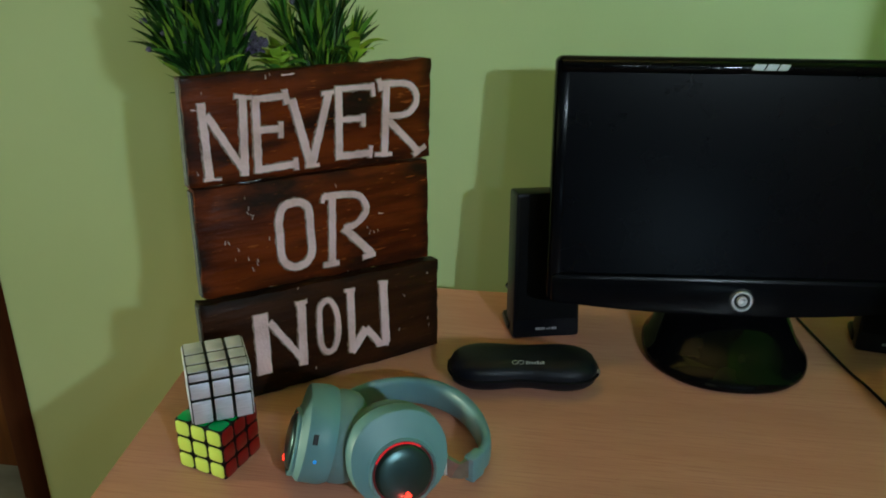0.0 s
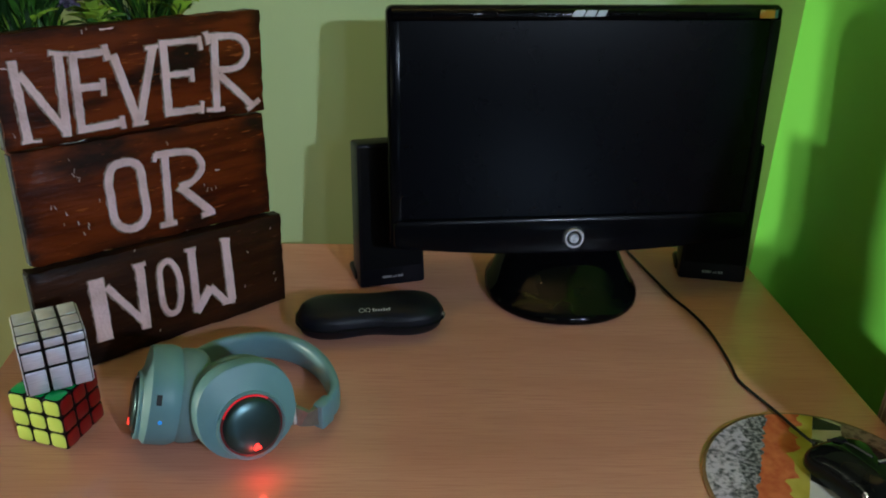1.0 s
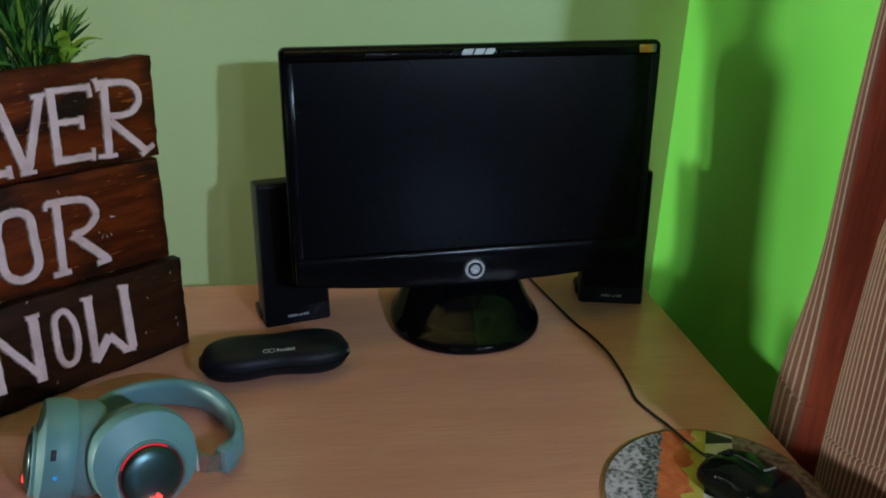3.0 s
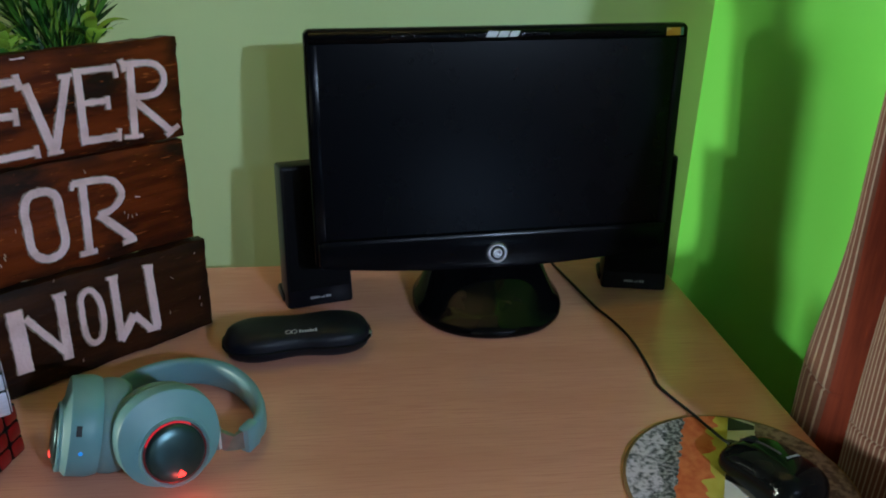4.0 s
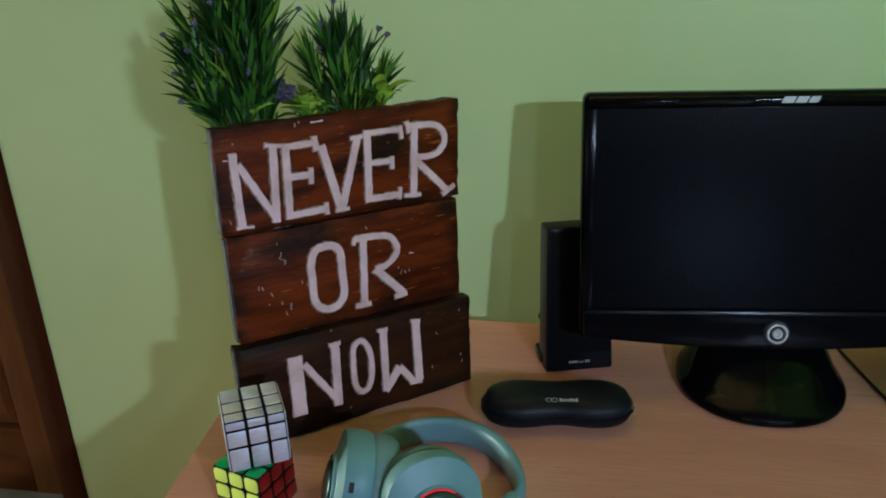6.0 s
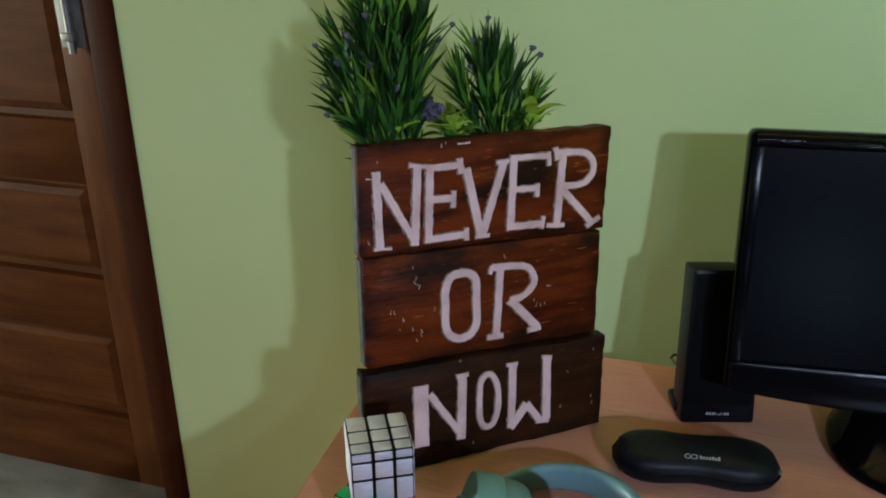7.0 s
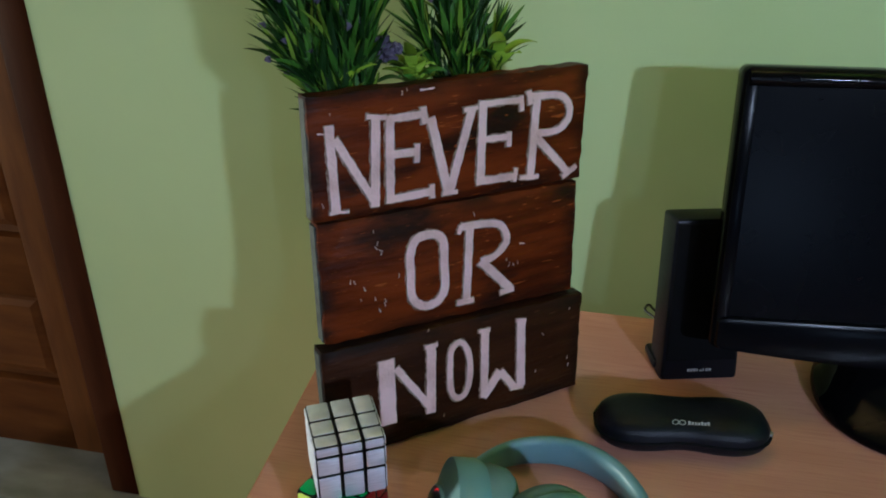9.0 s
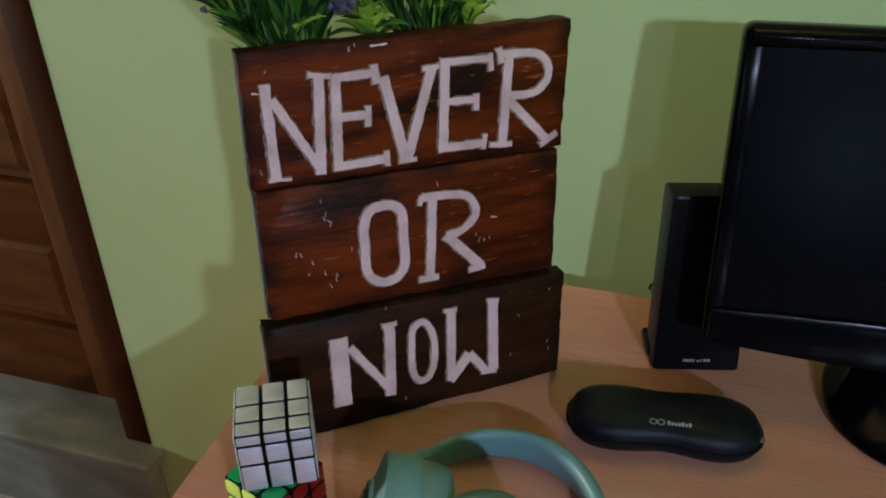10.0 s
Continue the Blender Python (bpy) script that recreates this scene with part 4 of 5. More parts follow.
    foot = loft([foot_ring(0.094, 0.096, -0.190, 0.7505), foot_ring(0.0965, 0.0985, -0.190, 0.754), foot_ring(0.0965, 0.0985, -0.190, 0.759), foot_ring(0.094, 0.095, -0.189, 0.763),
                 foot_ring(0.088, 0.084, -0.184, 0.769), foot_ring(0.082, 0.070, -0.175, 0.782), foot_ring(0.073, 0.052, -0.163, 0.803), foot_ring(0.062, 0.034, -0.150, 0.832), foot_ring(0.050, 0.022, -0.142, 0.862), foot_ring(0.046, 0.018, -0.139, 0.93)])
    part("foot", foot, FOOT_BLACK, s, "glossy black sloping oval foot", smooth=60)


build_monitor()


# ---------------------------------------------------------------- speakers
def build_speaker():
    s = thing("speaker", pose(0, 0, 0), "slim black desktop speaker leaning back on its foot", "speaker", "pair of desktop speakers")
    # local: origin at the front lower left corner, x right, z up, leaning back
    L = pose(0, 0, 0, -11.2, 0, 0)
    w, hh, dp = 0.0858, 0.1845, 0.040
    body = loft([rounded(0, w, 0.0, hh, 0.004, dp), rounded(0, w, 0.0, hh, 0.004, 0.004), rounded(0.001, w - 0.001, 0.001, hh - 0.001, 0.004, 0.001), rounded(0.003, w - 0.003, 0.003, hh - 0.003, 0.003, 0.0)])
    grille = box(0.004, w - 0.004, -0.0022, -0.0002, 0.024, hh - 0.005, 0.001)
    for v in [*body.verts, *grille.verts]:
        v.co.x += 0.006 * (1 - v.co.x / w) * v.co.z / hh      # the cabinet narrows a little upwards
    part("cabinet", body, SATIN_BLACK, s, m=L)
    part("grille", grille, GRILLE, s, "black cloth grille", m=L)
    bm = bmesh.new()
    for k in range(8):
        x = w * 0.5 - 0.013 + k * 0.0034
        box(x, x + (0.0026 if k not in (3, 5) else 0.0014), -0.0006, -0.0001, 0.0105, 0.0135 if k != 4 else 0.0120, bm=bm)
    part("badge", bm, PRINT_DIM, s, "pale printed bar", smooth=0, m=L)
    foot = box(-0.003, w - 0.006, 0.020, 0.058, 0.0005, 0.012, 0.004)
    part("foot", foot, SATIN_BLACK, s)
    part("strut", box(0.012, w - 0.014, 0.034, 0.060, 0.008, 0.05, 0.006), SATIN_BLACK, s)
    return s


sp = build_speaker()
sp.matrix_world = pose(-0.5765, -0.2070, 0.75, 0, 0, 14.8)
copy_thing(sp, pose(-0.1585, -0.1705, 0.75, 0, 0, -9.9))
tagged(finish(tube([(-0.57, -0.095, 0.753), (-0.586, -0.079, 0.7535), (-0.594, -0.070, 0.7555), (-0.586, -0.060, 0.7540), (-0.57, -0.05, 0.70), (-0.56, -0.045, 0.45)], 0.0016), "speaker_cable", CABLE), "thin black speaker cable looping over the desk's back edge", "cable")
tagged(finish(tube([(-0.225, -0.055, 0.70), (-0.222, -0.062, 0.752), (-0.211, -0.100, 0.7525), (-0.182, -0.219, 0.7522), (-0.169, -0.256, 0.7522), (-0.157, -0.305, 0.7522), (-0.154, -0.370, 0.7522), (-0.155, -0.402, 0.7522), (-0.146, -0.428, 0.7522), (-0.137, -0.452, 0.7530), (-0.135, -0.470, 0.7572), (-0.131, -0.486, 0.7585), (-0.125, -0.512, 0.7620), (-0.1215, -0.521, 0.7640)], 0.0016), "mouse_cable", CABLE), "thin black mouse cable lying across the desk", "cable")


# ---------------------------------------------------------------- glasses case
def build_case():
    s = thing("glasses_case", pose(-0.5585, -0.3020, 0.75, 0, 0, 6.8), "black leatherette clamshell glasses case with a waisted shape", "glasses case")
    L, n = 0.0845, 30
    def section(t, upper):
        u = t * 2 - 1
        x = u * L
        end = max(0.0, 1 - abs(u) ** 5.0) ** 0.5
        w = (0.0345 - 0.0042 * math.exp(-(u / 0.33) ** 2)) * (0.10 + 0.90 * end)
        hh = (0.0199 - 0.0022 * math.exp(-(u / 0.4) ** 2)) * (0.10 + 0.90 * end)
        cy = 0.0016 * math.exp(-(u / 0.4) ** 2)
        out = []
        m = 16
        for i in range(m + 1):
            a = math.pi * i / m
            c, sn = math.cos(a), math.sin(a)
            out.append((x, cy + w * math.copysign(abs(c) ** 0.8, c), 0.0204 + (1 if upper else -1) * (0.0006 + hh * abs(sn) ** 0.72)))
        return out
    for upper in (True, False):
        part("lid" if upper else "base", loft([section((i + 0.02) / n if i < n else 0.998, upper) for i in range(n + 1)], cap=True, closed=True), CASE, s, smooth=60)
    zp = []
    for i in range(n + 1):
        a, b = section(min(max(i / n, 0.004), 0.996), True)[0], section(min(max(i / n, 0.004), 0.996), True)[-1]
        zp.append((a, b))
    loop = [p[0] for p in zp] + [p[1] for p in zp[::-1]]
    pts = [(x * 1.006, y * 1.012, 0.0204) for x, y, _ in loop]
    part("zip", tube(pts + [pts[0]], 0.0016, 6, 2), ZIP, s)
    part("zip_pull", box(-0.0025, 0.0025, -0.003, 0.003, -0.004, 0.004, 0.0015), DULL_METAL, s, "small metal zip pull", m=pose(L * 0.99, -0.010, 0.0204, 0, 0, -20))
    mk = bmesh.new()
    for dx in (-0.0165, -0.0100):
        r0 = [Vector((dx + 0.0034 * math.cos(2 * math.pi * i / 20), 0.0026 * math.sin(2 * math.pi * i / 20), 0)) for i in range(20)]
        r1 = [Vector((dx + 0.0025 * math.cos(2 * math.pi * i / 20), 0.0018 * math.sin(2 * math.pi * i / 20), 0)) for i in range(20)]
        join(mk, loft([r0, r1], cap=False))
    for k in range(7):
        x = -0.0045 + k * 0.0030
        box(x, x + 0.0022, -0.0018, 0.0018 if k in (0, 4, 6) else 0.0008, -0.0001, 0.0001, bm=mk)
    part("badge", mk, PRINT_DIM, s, "pale printed mark", smooth=0, m=pose(0.006, -0.0195, 0.0384, 38, 0, 0))


build_case()


# ---------------------------------------------------------------- headphones
def build_headphones():
    s = thing("headphones", pose(-0.68, -0.45, 0.75), "sage green over-ear headphones lying on the desk with glowing rings", "headphones")
    inv = s.matrix_world.inverted()

    def cup(centre, normal, led, up=(0, 0, 1), shell=1.0, soft=1.0):
        m = inv @ frame_to(centre, normal, up)
        A, B = 0.0470, 0.0452
        prof = [(-0.004, 0.95, 0), (0.000, 0.985, 0), (0.004, 1.0, 0), (0.0085, 0.995, 0), (0.0178, 0.980, -0.0004), (0.0192, 0.970, -0.0008), (0.0198, 0.945, -0.0014), (0.0224, 0.730, -0.0095), (0.0236, 0.690, -0.0105)]
        c = part("ear_cup", loft([oval(A * k, B * k, z * shell, 56, 0, dy, power=2.2) for z, k, dy in prof]), TEAL, s, smooth=24, m=m)
        pad = [(-0.0015, 0.90), (-0.0042, 0.945), (-0.0075, 0.975), (-0.014, 0.98), (-0.021, 0.94), (-0.0255, 0.84), (-0.026, 0.70), (-0.021, 0.58), (-0.010, 0.54)]
        part("cushion", loft([oval(A * k, B * k, z * soft, 56) for z, k in pad]), TEAL_PAD, c, "soft cushion", smooth=70, m=m)
        m = m @ pose(0, 0, (shell - 1) * 0.024)
        r = 0.0262
        part("rim", loft([oval(k, k, z, 56, 0, -0.0130) for k, z in ((r + 0.0062, 0.0225), (r + 0.0060, 0.0262), (r + 0.0045, 0.0272), (r + 0.0032, 0.0258))], cap=False), TEAL, c, smooth=60, m=m)
        for a0, a1, mt, nm in ((48, 150, LED_RING, "glowing ring"), (150, 408, LED_DIM, "dim part of the ring")):
            strip = [[((k) * math.cos(radians(a)), k * math.sin(radians(a)) - 0.0130, z) for k, z in ((r + 0.0025, 0.0246), (r + 0.0023, 0.0252), (r + 0.0012, 0.0252), (r + 0.0008, 0.0248))] for a in [a0 + (a1 - a0) * q / 40 for q in range(41)]]
            part("light_ring", loft(strip, cap=False, closed=False), mt, c, nm, m=m)
        part("disc", loft([oval(k, k, z, 56, 0, -0.0130) for k, z in ((r + 0.0006, 0.0250), (r, 0.0282), (r * 0.9, 0.0298), (r * 0.6, 0.0312), (r * 0.25, 0.0318))]), DISC, c, "dark brushed disc", smooth=60, m=m)
        bm = bmesh.new()
        for k in range(3):
            a = radians(90 + 120 * k)
            tmp = loft([[(0.0018 * math.cos(a) + 0.0019 * math.cos(2 * math.pi * i / 12), -0.0322 + 0.0018 * math.sin(a) + 0.0019 * math.sin(2 * math.pi * i / 12), z) for i in range(12)] for z in (0.0298, 0.0314)])
            join(bm, tmp)
        part("glowing_mark", bm, led, c, m=m)
        return c

    cup((-0.6670, -0.5105, 0.8000), (0.47, -0.83, 0.29), LED_RED)
    far = cup((-0.7370, -0.4900, 0.7960), (-0.925, -0.275, 0.26), LED_RED, shell=1.15, soft=1.2)
    # charging socket and a tiny lamp on the far cup's side
    for nm, bm, mt, d, z in (("port", box(-0.0024, 0.0024, -0.0048, 0.0048, 0, 0.0012, 0.0005), PORT, (0, -0.85, 0.52), 0.0150),
                             ("status_lamp", loft([oval(0.0017, 0.0017, z, 14) for z in (-0.001, 0.0006)]), LED_BLUE, (0, -0.97, 0.10), 0.0120)):
        at = inv @ frame_to((-0.7370, -0.4900, 0.7960), (-0.925, -0.275, 0.26), (0, 0, 1))
        ax = (at.to_3x3().inverted() @ Vector(d)).to_2d().normalized()
        side = Vector((ax.x, ax.y, 0))
        part(nm, bm, mt, far, m=at @ frame_to(Vector((0.0466 * ax.x, 0.0448 * ax.y, z)), side, (ax.y, -ax.x, 0)))
    # headband on edge
    pts = [(-0.7515, -0.413), (-0.7315, -0.3875), (-0.709, -0.3715), (-0.6795, -0.364), (-0.652, -0.367), (-0.6248, -0.382), (-0.604, -0.4067), (-0.591, -0.435), (-0.5865, -0.456), (-0.5890, -0.470), (-0.5950, -0.481)]
    P = [Vector((x, y, 0)) for x, y in pts]
    P = [2 * P[0] - P[1]] + P + [2 * P[-1] - P[-2]]
    line = []
    for i in range(1, len(P) - 2):
        for k in range(8):
            t = k / 8
            a, b, c, d = P[i - 1:i + 3]
            line.append(0.5 * (2 * b + (c - a) * t + (2 * a - 5 * b + 4 * c - d) * t * t + (3 * b - a - 3 * c + d) * t ** 3))
    line.append(P[-2])
    rings = []
    N = len(line)
    for i, p in enumerate(line):
        d = (line[min(i + 1, N - 1)] - line[max(i - 1, 0)]).normalized()
        nrm = Vector((-d.y, d.x, 0))
        t = i / (N - 1)
        mid = math.sin(math.pi * t)
        hz, th = 0.0125 + 0.0035 * mid, 0.0042 + 0.0022 * mid
        ring = []
        for q in range(16):
            a = 2 * math.pi * q / 16
            cx, cz = math.cos(a), math.sin(a)
            ring.append(inv @ (p + nrm * (th * math.copysign(abs(cx) ** 0.6, cx)) + Vector((0, 0, 0.7685 + hz * math.copysign(abs(cz) ** 0.6, cz)))))
        rings.append(ring)
    band = part("headband", loft(rings), TEAL_BAND, s, smooth=50)
    for i in (0, N - 1):
        p = line[i]
        d = (line[1] - line[0] if i == 0 else line[-1] - line[-2]).normalized()
        part("end_sleeve", box(-0.0064, 0.0064, -0.010, 0.010, -0.0140, 0.0140, 0.003), TEAL_BAND, band, m=inv @ Matrix.Translation((p.x, p.y, 0.7685)) @ pose(0, 0, 0, 0, 0, math.degrees(math.atan2(d.y, d.x)) - 90))
    for a, b, c in (((-0.598, -0.486, 0.7690), (-0.611, -0.498, 0.774), (-0.623, -0.497, 0.780)), ((-0.755, -0.418, 0.7690), (-0.757, -0.434, 0.778), (-0.756, -0.449, 0.787))):
        A, B, C = (inv @ Vector(q) for q in (a, b, c))
        rings = []
        for p, q in ((A, B), ((A + B) / 2, B), (B, C), ((B + C) / 2, C), (C, C + (C - B))):
            d = (q - p).normalized()
            side = Vector((-d.y, d.x, 0)).normalized()
            up = d.cross(side)
            rings.append([p + side * sx * 0.0022 + up * sz * 0.0095 for sx, sz in ((-1, -1), (1, -1), (1, 1), (-1, 1))])
        arm = part("arm", loft(rings), DULL_METAL, s, "flat grey metal arm")
        part("end_block", box(-0.0026, 0.0026, -0.0042, 0.0042, -0.0105, 0.0105, 0.0012), POT, arm, "small white plastic block", m=Matrix.Translation(B.lerp(C, 0.85)) @ pose(0, 0, 0, 0, 0, math.degrees(math.atan2((C - B).y, (C - B).x))))
        part("hinge", loft([[C + Vector((r * math.cos(2 * math.pi * i / 16), r * math.sin(2 * math.pi * i / 16), z)) for i in range(16)] for r, z in ((0.0035, -0.0125), (0.0048, -0.011), (0.0048, 0.011), (0.0035, 0.0125))]), DULL_METAL, arm)


build_headphones()


# ---------------------------------------------------------------- puzzle cubes
def tile(bm_size, depth, r):
    """A rounded sticker of size (a, b) in x-y, standing depth above z = 0."""
    a, b = bm_size
    rings = []
    for z, ins in ((-0.0004, 0.0), (depth * 0.5, 0.0), (depth, 0.0006)):
        ring = []
        for cx, cy, a0 in ((a / 2 - r, -b / 2 + r, -90), (a / 2 - r, b / 2 - r, 0), (-a / 2 + r, b / 2 - r, 90), (-a / 2 + r, -b / 2 + r, 180)):
            for i in range(4):
                t = radians(a0 + 30 * i)
                ring.append((cx + (r - ins) * math.cos(t), cy + (r - ins) * math.sin(t), z))
        rings.append(ring)
    return loft(rings)


FACES = {"front": pose(0, 0, 0, 90, 0, 0), "right": pose(0, 0, 0, 90, 0, 90), "back": pose(0, 0, 0, 90, 0, 180), "left": pose(0, 0, 0, 90, 0, -90), "top": pose(0, 0, 0, 0, 0, 0), "bottom": pose(0, 0, 0, 180, 0, 0)}


def build_puzzle(name, m, size, cols, rows, deep, mats, label, radius):
    """A three by three puzzle cube: cols (x), deep (y), rows (z) are the layers' thicknesses."""
    s = thing(name, m, label, "puzzle cube")
    X, Y, Z = [[sum(q[:i]) - size / 2 for i in range(4)] for q in (cols, deep, rows)]
    g = 0.0006
    for i in range(3):
        for j in range(3):
            for k in range(3):
                if (i, j, k) == (1, 1, 1):
                    continue
                part("cubie", box(X[i] + g * 0.5, X[i + 1] - g * 0.5, Y[j] + g * 0.5, Y[j + 1] - g * 0.5, Z[k] + size / 2 + g * 0.5, Z[k + 1] + size / 2 - g * 0.5, 0.0014), CUBE_BLACK, s)
    H = size / 2
    lay = {"front": (X, Z, 0), "back": ([-v for v in X[::-1]], Z, 0), "right": (Y, Z, 0), "left": ([-v for v in Y[::-1]], Z, 0), "top": (X, Y, 0), "bottom": (X, [-v for v in Y[::-1]], 0)}
    for f, mat in mats.items():
        U, V, _ = lay[f]
        for i in range(3):
            for j in range(3):
                a, b = U[i + 1] - U[i] - 0.0030, V[j + 1] - V[j] - 0.0030
                bm = tile((a, b), 0.0006, min(radius, a * 0.3, b * 0.3))
                part("sticker", bm, mat, s, m=pose(0, 0, H) @ FACES[f] @ pose((U[i] + U[i + 1]) / 2, (V[j] + V[j + 1]) / 2, H))


t3 = [0.01867, 0.01867, 0.01866]
build_puzzle("puzzle_cube", pose(-0.8497, -0.4820, 0.7502, 0, 0, -17.0), 0.0560, t3, t3, t3, {"front": CUBE_YELLOW, "right": CUBE_RED, "top": CUBE_GREEN, "left": CUBE_RED, "back": CUBE_YELLOW}, "black puzzle cube with yellow, red and green stickers on the desk", 0.0035)
sz = [0.0274, 0.0196, 0.0108]
build_puzzle("mirror_puzzle_cube", pose(-0.8480, -0.4725, 0.8067, 0, 0, 28.3), 0.0578, [0.0205, 0.0193, 0.0180], sz, [0.0150, 0.0188, 0.0240], {"front": CUBE_SILVER, "right": CUBE_SILVER, "top": CUBE_SILVER, "left": CUBE_SILVER, "back": CUBE_SILVER}, "silver mirror puzzle cube with uneven layers standing on the coloured cube", 0.0012)


# ---------------------------------------------------------------- mouse and pad
def build_pad():
    cx, cy, R = -0.1290, -0.570, 0.1105
    s = thing("mouse_pad", pose(cx, cy, 0.75), "round printed mouse pad with splashed colour stripes", "mouse pad")
    part("base", loft([oval(r, r, z, 72) for r, z in ((R - 0.001, 0.0002), (R, 0.0008), (R, 0.0026), (R - 0.0008, 0.0032))]), PAD_RIM, s, "brown rim")
    rnd = random.Random(4)
    r = R - 0.0030
    # ragged bands across the pad, side by side
    turn = pose(0, 0, 0, 0, 0, -23.5)
    def jag(x0, amp, n=60):
        return [(x0 + rnd.uniform(-amp, amp), -r + 2 * r * i / n) for i in range(n + 1)]
    lines = [jag(-r - 0.001, 0), jag(-0.0740, 0.0060), jag(-0.0590, 0.0022), [(x + 0.004 * math.sin(y * 150) + 0.003 * math.sin(y * 310), y) for x, y in jag(-0.0300, 0.0018)], jag(-0.0150, 0.0003), jag(0.0120, 0.0003), jag(r + 0.001, 0)]
    for (a, b), mt, nm in zip(zip(lines, lines[1:]), (PAD_GREY, PAD_DARK, PAD_ORANGE, PAD_YELLOW, PAD_WHITE, PAD_PINK), ("grey splashed band", "darker splashed band", "orange band", "yellow band", "white band", "mauve band")):
        bm = bmesh.new()
        prev = None
        for (xa, y), (xb, _) in zip(a, b):
            lim = math.sqrt(max(r * r - y * y, 0))
            p, q = max(min(xa, lim), -lim), max(min(xb, lim), -lim)
            cur = (bm.verts.new((p, y, 0.0036)), bm.verts.new((q, y, 0.0036)))
            if prev and (abs(cur[0].co.x - cur[1].co.x) > 1e-5 or abs(prev[0].co.x - prev[1].co.x) > 1e-5):
                bm.faces.new((prev[0], prev[1], cur[1], cur[0]))
            prev = cur
        part("print", bm, mt, s, nm, smooth=0, m=turn)
    for ya, yb, yc, yd in ((0.106, 0.100, 0.093, 0.083), (0.068, 0.069, 0.051, 0.049), (0.018, 0.010, -0.006, 0.004), (-0.035, -0.046, -0.060, -0.050)):
        bm = bmesh.new()
        bm.faces.new([bm.verts.new((x, y, 0.0040)) for x, y in ((-0.0148, ya), (0.0118, yb), (0.0118, yc), (-0.0148, yd))][::-1])
        part("print", bm, PAD_BLACK, s, smooth=0, m=turn)


def build_mouse():
    s = thing("computer_mouse", pose(-0.1015, -0.5715, 0.7540, 0, 0, 21), "glossy black wired computer mouse on the round pad", "mouse")
    # local y points to the cable end
    n, k = 26, 24
    def shape(t):
        y = 0.052 * (1 - 2 * t)
        u = 1 - 2 * t
        w = (0.0335 - 0.0032 * math.cos(u * 2.2)) * max(0.02, 1 - abs(u) ** 5) ** 0.5
        hh = (0.0335 - 0.006 * u - 0.010 * max(0, u) ** 2) * max(0.02, 1 - abs(u) ** 4.5) ** 0.5
        out = []
        for i in range(k):
            a = 2 * math.pi * i / k
            c, sn = math.cos(a), math.sin(a)
            z = hh * max(0, sn) ** 0.75 + 0.006 if sn > 0 else 0.006 + 0.005 * sn
            out.append((w * math.copysign(abs(c) ** 0.75, c), y, z))
        return out
    part("shell", loft([shape(min(max(i / n, 0.004), 0.996)) for i in range(n + 1)]), MOUSE, s, smooth=60)
    part("wheel", loft([[(x, 0.030 + 0.0085 * math.cos(2 * math.pi * i / 24), 0.0262 + 0.0085 * math.sin(2 * math.pi * i / 24)) for i in range(24)] for x in (-0.0033, -0.0028, 0.0028, 0.0033)]), SATIN_BLACK, s, "ridged scroll wheel")
    part("wheel_slot", tube([(0, 0.044, 0.0222), (0, 0.036, 0.0278), (0, 0.02, 0.0353), (0, 0.002, 0.0392), (0, -0.004, 0.0398)], 0.0012, 6), PORT, s)
    mk = bmesh.new()
    for i in range(5):
        box(-0.008 + 0.0034 * i, -0.0058 + 0.0034 * i, -0.0012, 0.0012, -0.0002, 0.0002, bm=mk)
    part("badge", mk, PRINT_DIM, s, "pale printed bar", smooth=0, m=pose(0.006, -0.012, 0.0416, 2, 6, 0))


build_pad()
build_mouse()


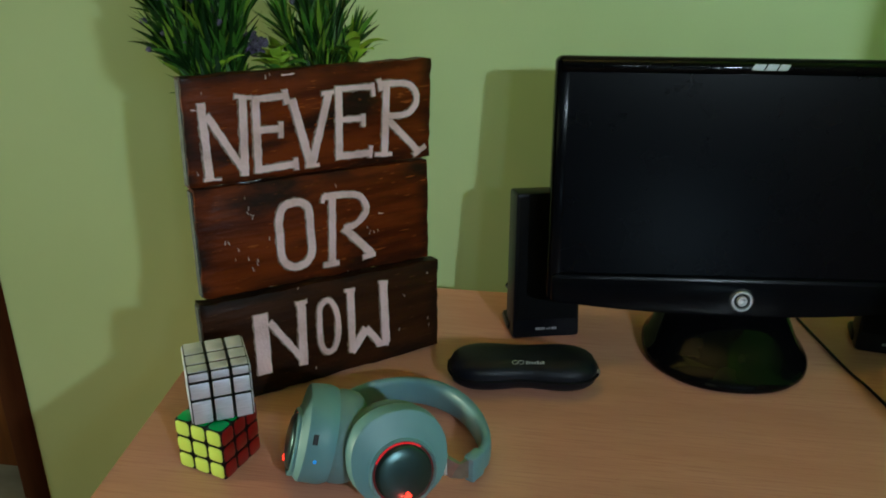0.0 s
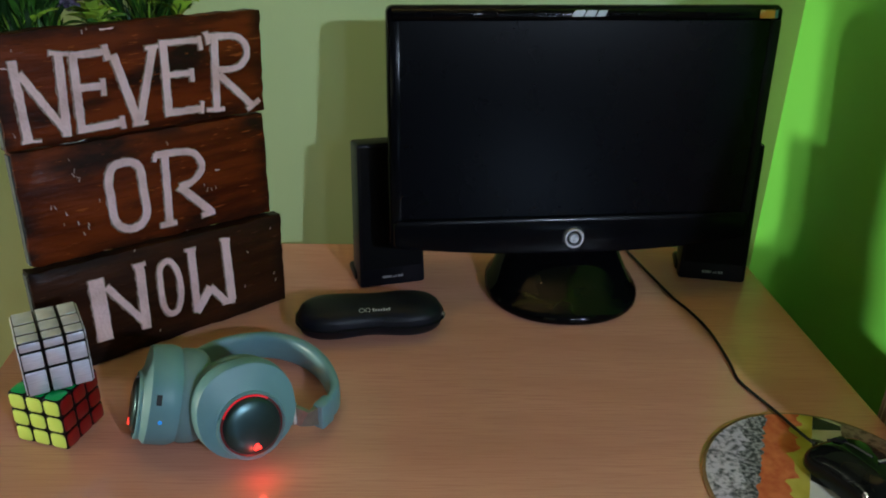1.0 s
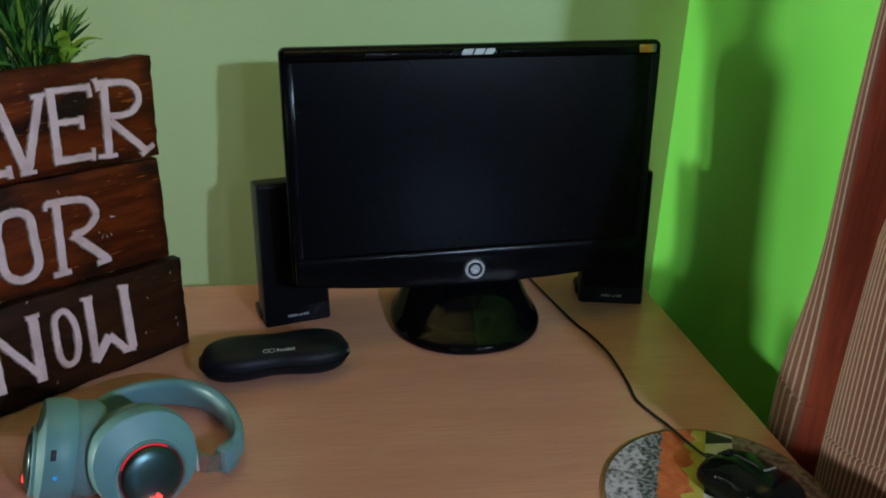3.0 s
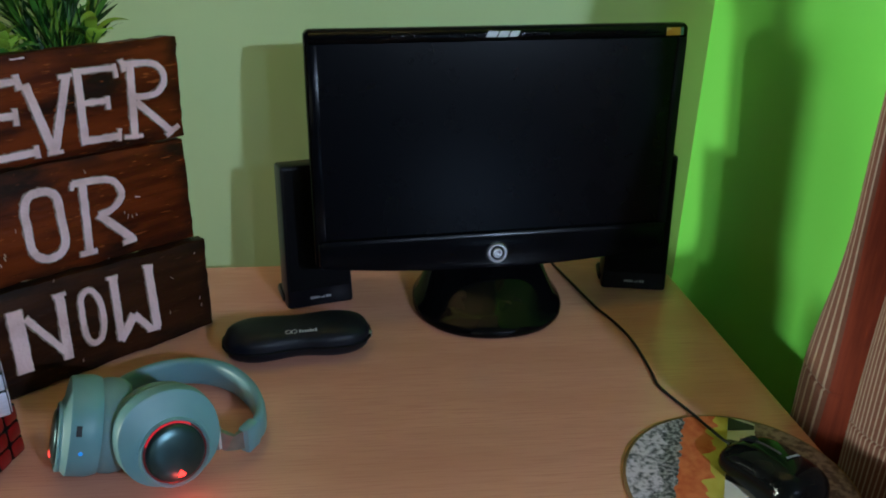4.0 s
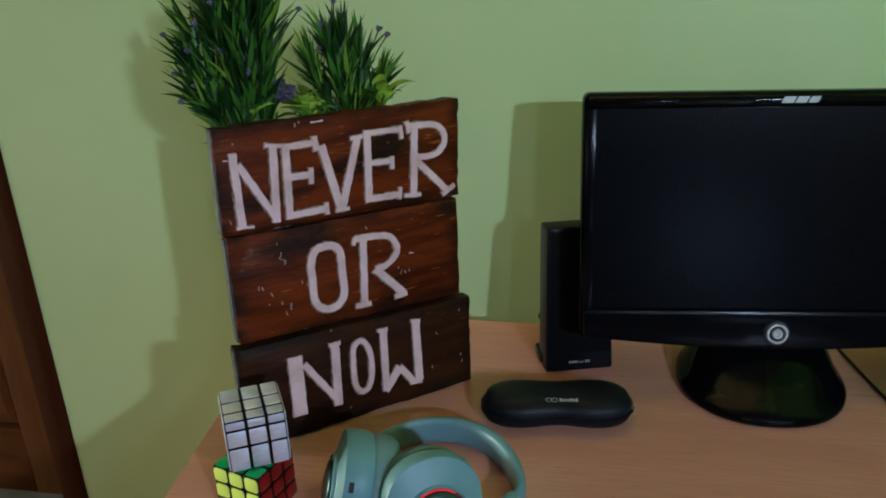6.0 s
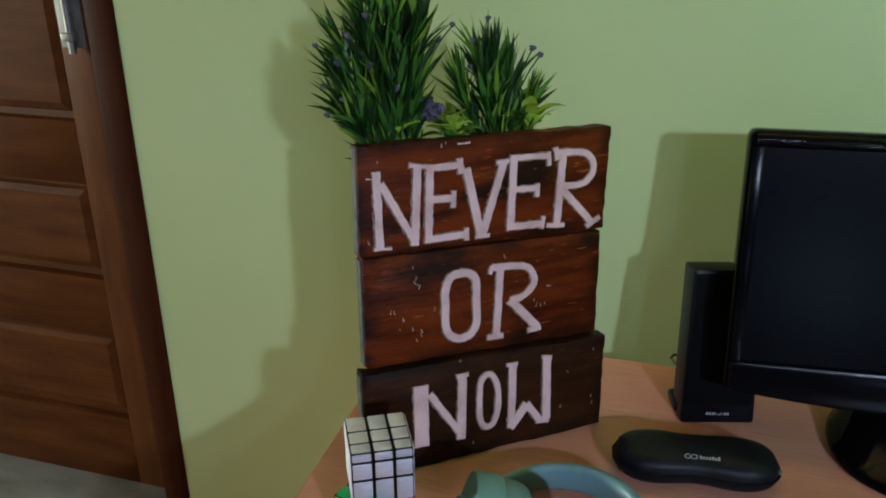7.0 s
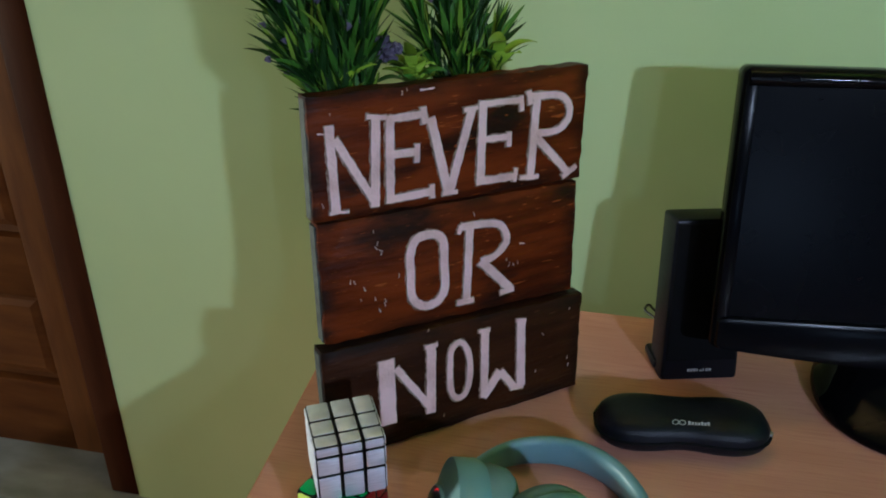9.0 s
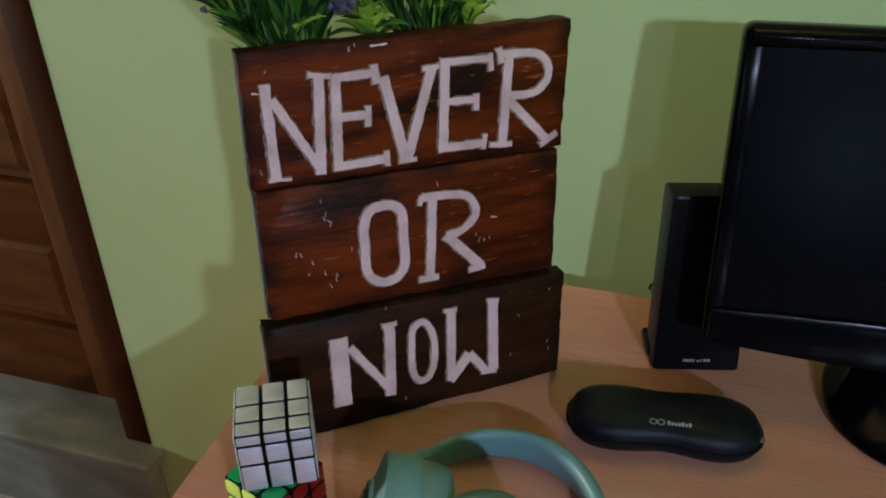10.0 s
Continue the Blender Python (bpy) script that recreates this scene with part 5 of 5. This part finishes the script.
# ---------------------------------------------------------------- curtain
def build_curtain():
    c = thing("curtain", pose(0, 0, 0), "pinstriped red-brown curtain hanging in folds beside the desk", "curtain")
    z0, z1, per = 0.60, 2.35, 0.0050
    # folds beyond y -0.71 are added out of view to shade the desk
    pts = [(0.052, -0.456), (0.004, -0.463), (-0.015, -0.471), (-0.021, -0.481), (-0.017, -0.491), (0.014, -0.500), (0.034, -0.512), (0.031, -0.527), (0.001, -0.533),
           (-0.013, -0.538), (-0.018, -0.552), (-0.016, -0.576), (0.000, -0.600), (0.018, -0.622), (0.012, -0.645), (-0.012, -0.662), (-0.018, -0.682), (-0.006, -0.700), (0.014, -0.715), (0.018, -0.735), (0.004, -0.752), (-0.004, -0.775), (-0.003, -0.80), (0.02, -0.82), (0.06, -0.835)]
    P = [Vector((x, y, 0)) for x, y in pts]
    P = [2 * P[0] - P[1]] + P + [2 * P[-1] - P[-2]]
    line, inner = [], []
    for i in range(1, len(P) - 2):
        for k in range(8):
            t = k / 8
            q0, q1, q2, q3 = P[i - 1:i + 3]
            line.append(0.5 * (2 * q1 + (q2 - q0) * t + (2 * q0 - 5 * q1 + 4 * q2 - q3) * t * t + (3 * q1 - q0 - 3 * q2 + q3) * t ** 3))
            inner.append(4 <= i - 1 < 8)
    line.append(P[-2])
    dist = [0.0]
    for q, r in zip(line, line[1:]):
        dist.append(dist[-1] + (r - q).length)
    seam = 0.803
    zs = sorted([z0 + (seam - 0.006 - z0) * i / 10 for i in range(11)] + [seam - 0.002, seam, seam + 0.002] + [seam + 0.006 + (z1 - seam - 0.006) * (i / 34) ** 1.4 for i in range(35)])
    bm = bmesh.new()
    uv = bm.loops.layers.uv.new("UVMap")
    vs = []
    for z in zs:
        g = max(0.0, min(1.0, (1.0 - z) / 0.22))
        g = g * g * (3 - 2 * g)
        row = []
        for q in line:
            near = max(0.0, min(1.0, (q.y + 0.52) / 0.02))
            dy = g * near * (q.y + 0.488) * 1.9
            dx = 0.0025 * math.sin(11 * z + 55 * q.y) + (0.0022 if abs(z - seam) < 0.0005 else 0.0)
            dx += 0.075 * max(0.0, min(1.0, (z - 1.02) / 0.25)) * max(0.0, min(1.0, (-q.y - 0.50) / 0.08))      # swept back higher up, added so the lamp reaches the back wall
            row.append(bm.verts.new((q.x + dx, q.y + dy, z)))
        vs.append(row)
    for i in range(len(zs) - 1):
        for j in range(len(line) - 1):
            fc = bm.faces.new((vs[i][j], vs[i][j + 1], vs[i + 1][j + 1], vs[i + 1][j]))
            fc.material_index = 1 if inner[j] else 0
            for lp, (jj, ii) in zip(fc.loops, ((j, i), (j + 1, i), (j + 1, i + 1), (j, i + 1))):
                lp[uv].uv = (dist[jj] / per, zs[ii])
    ob = part("cloth", bm, [CURTAIN, CURTAIN_RED], c, smooth=60)
    md = ob.modifiers.new("cloth", "SOLIDIFY")
    md.thickness = 0.0012
    part("rod", tube([(0.02, -0.42, 2.36), (0.02, -0.6, 2.36), (0.02, -0.9, 2.36)], 0.011, 10), DULL_METAL, c)


build_curtain()
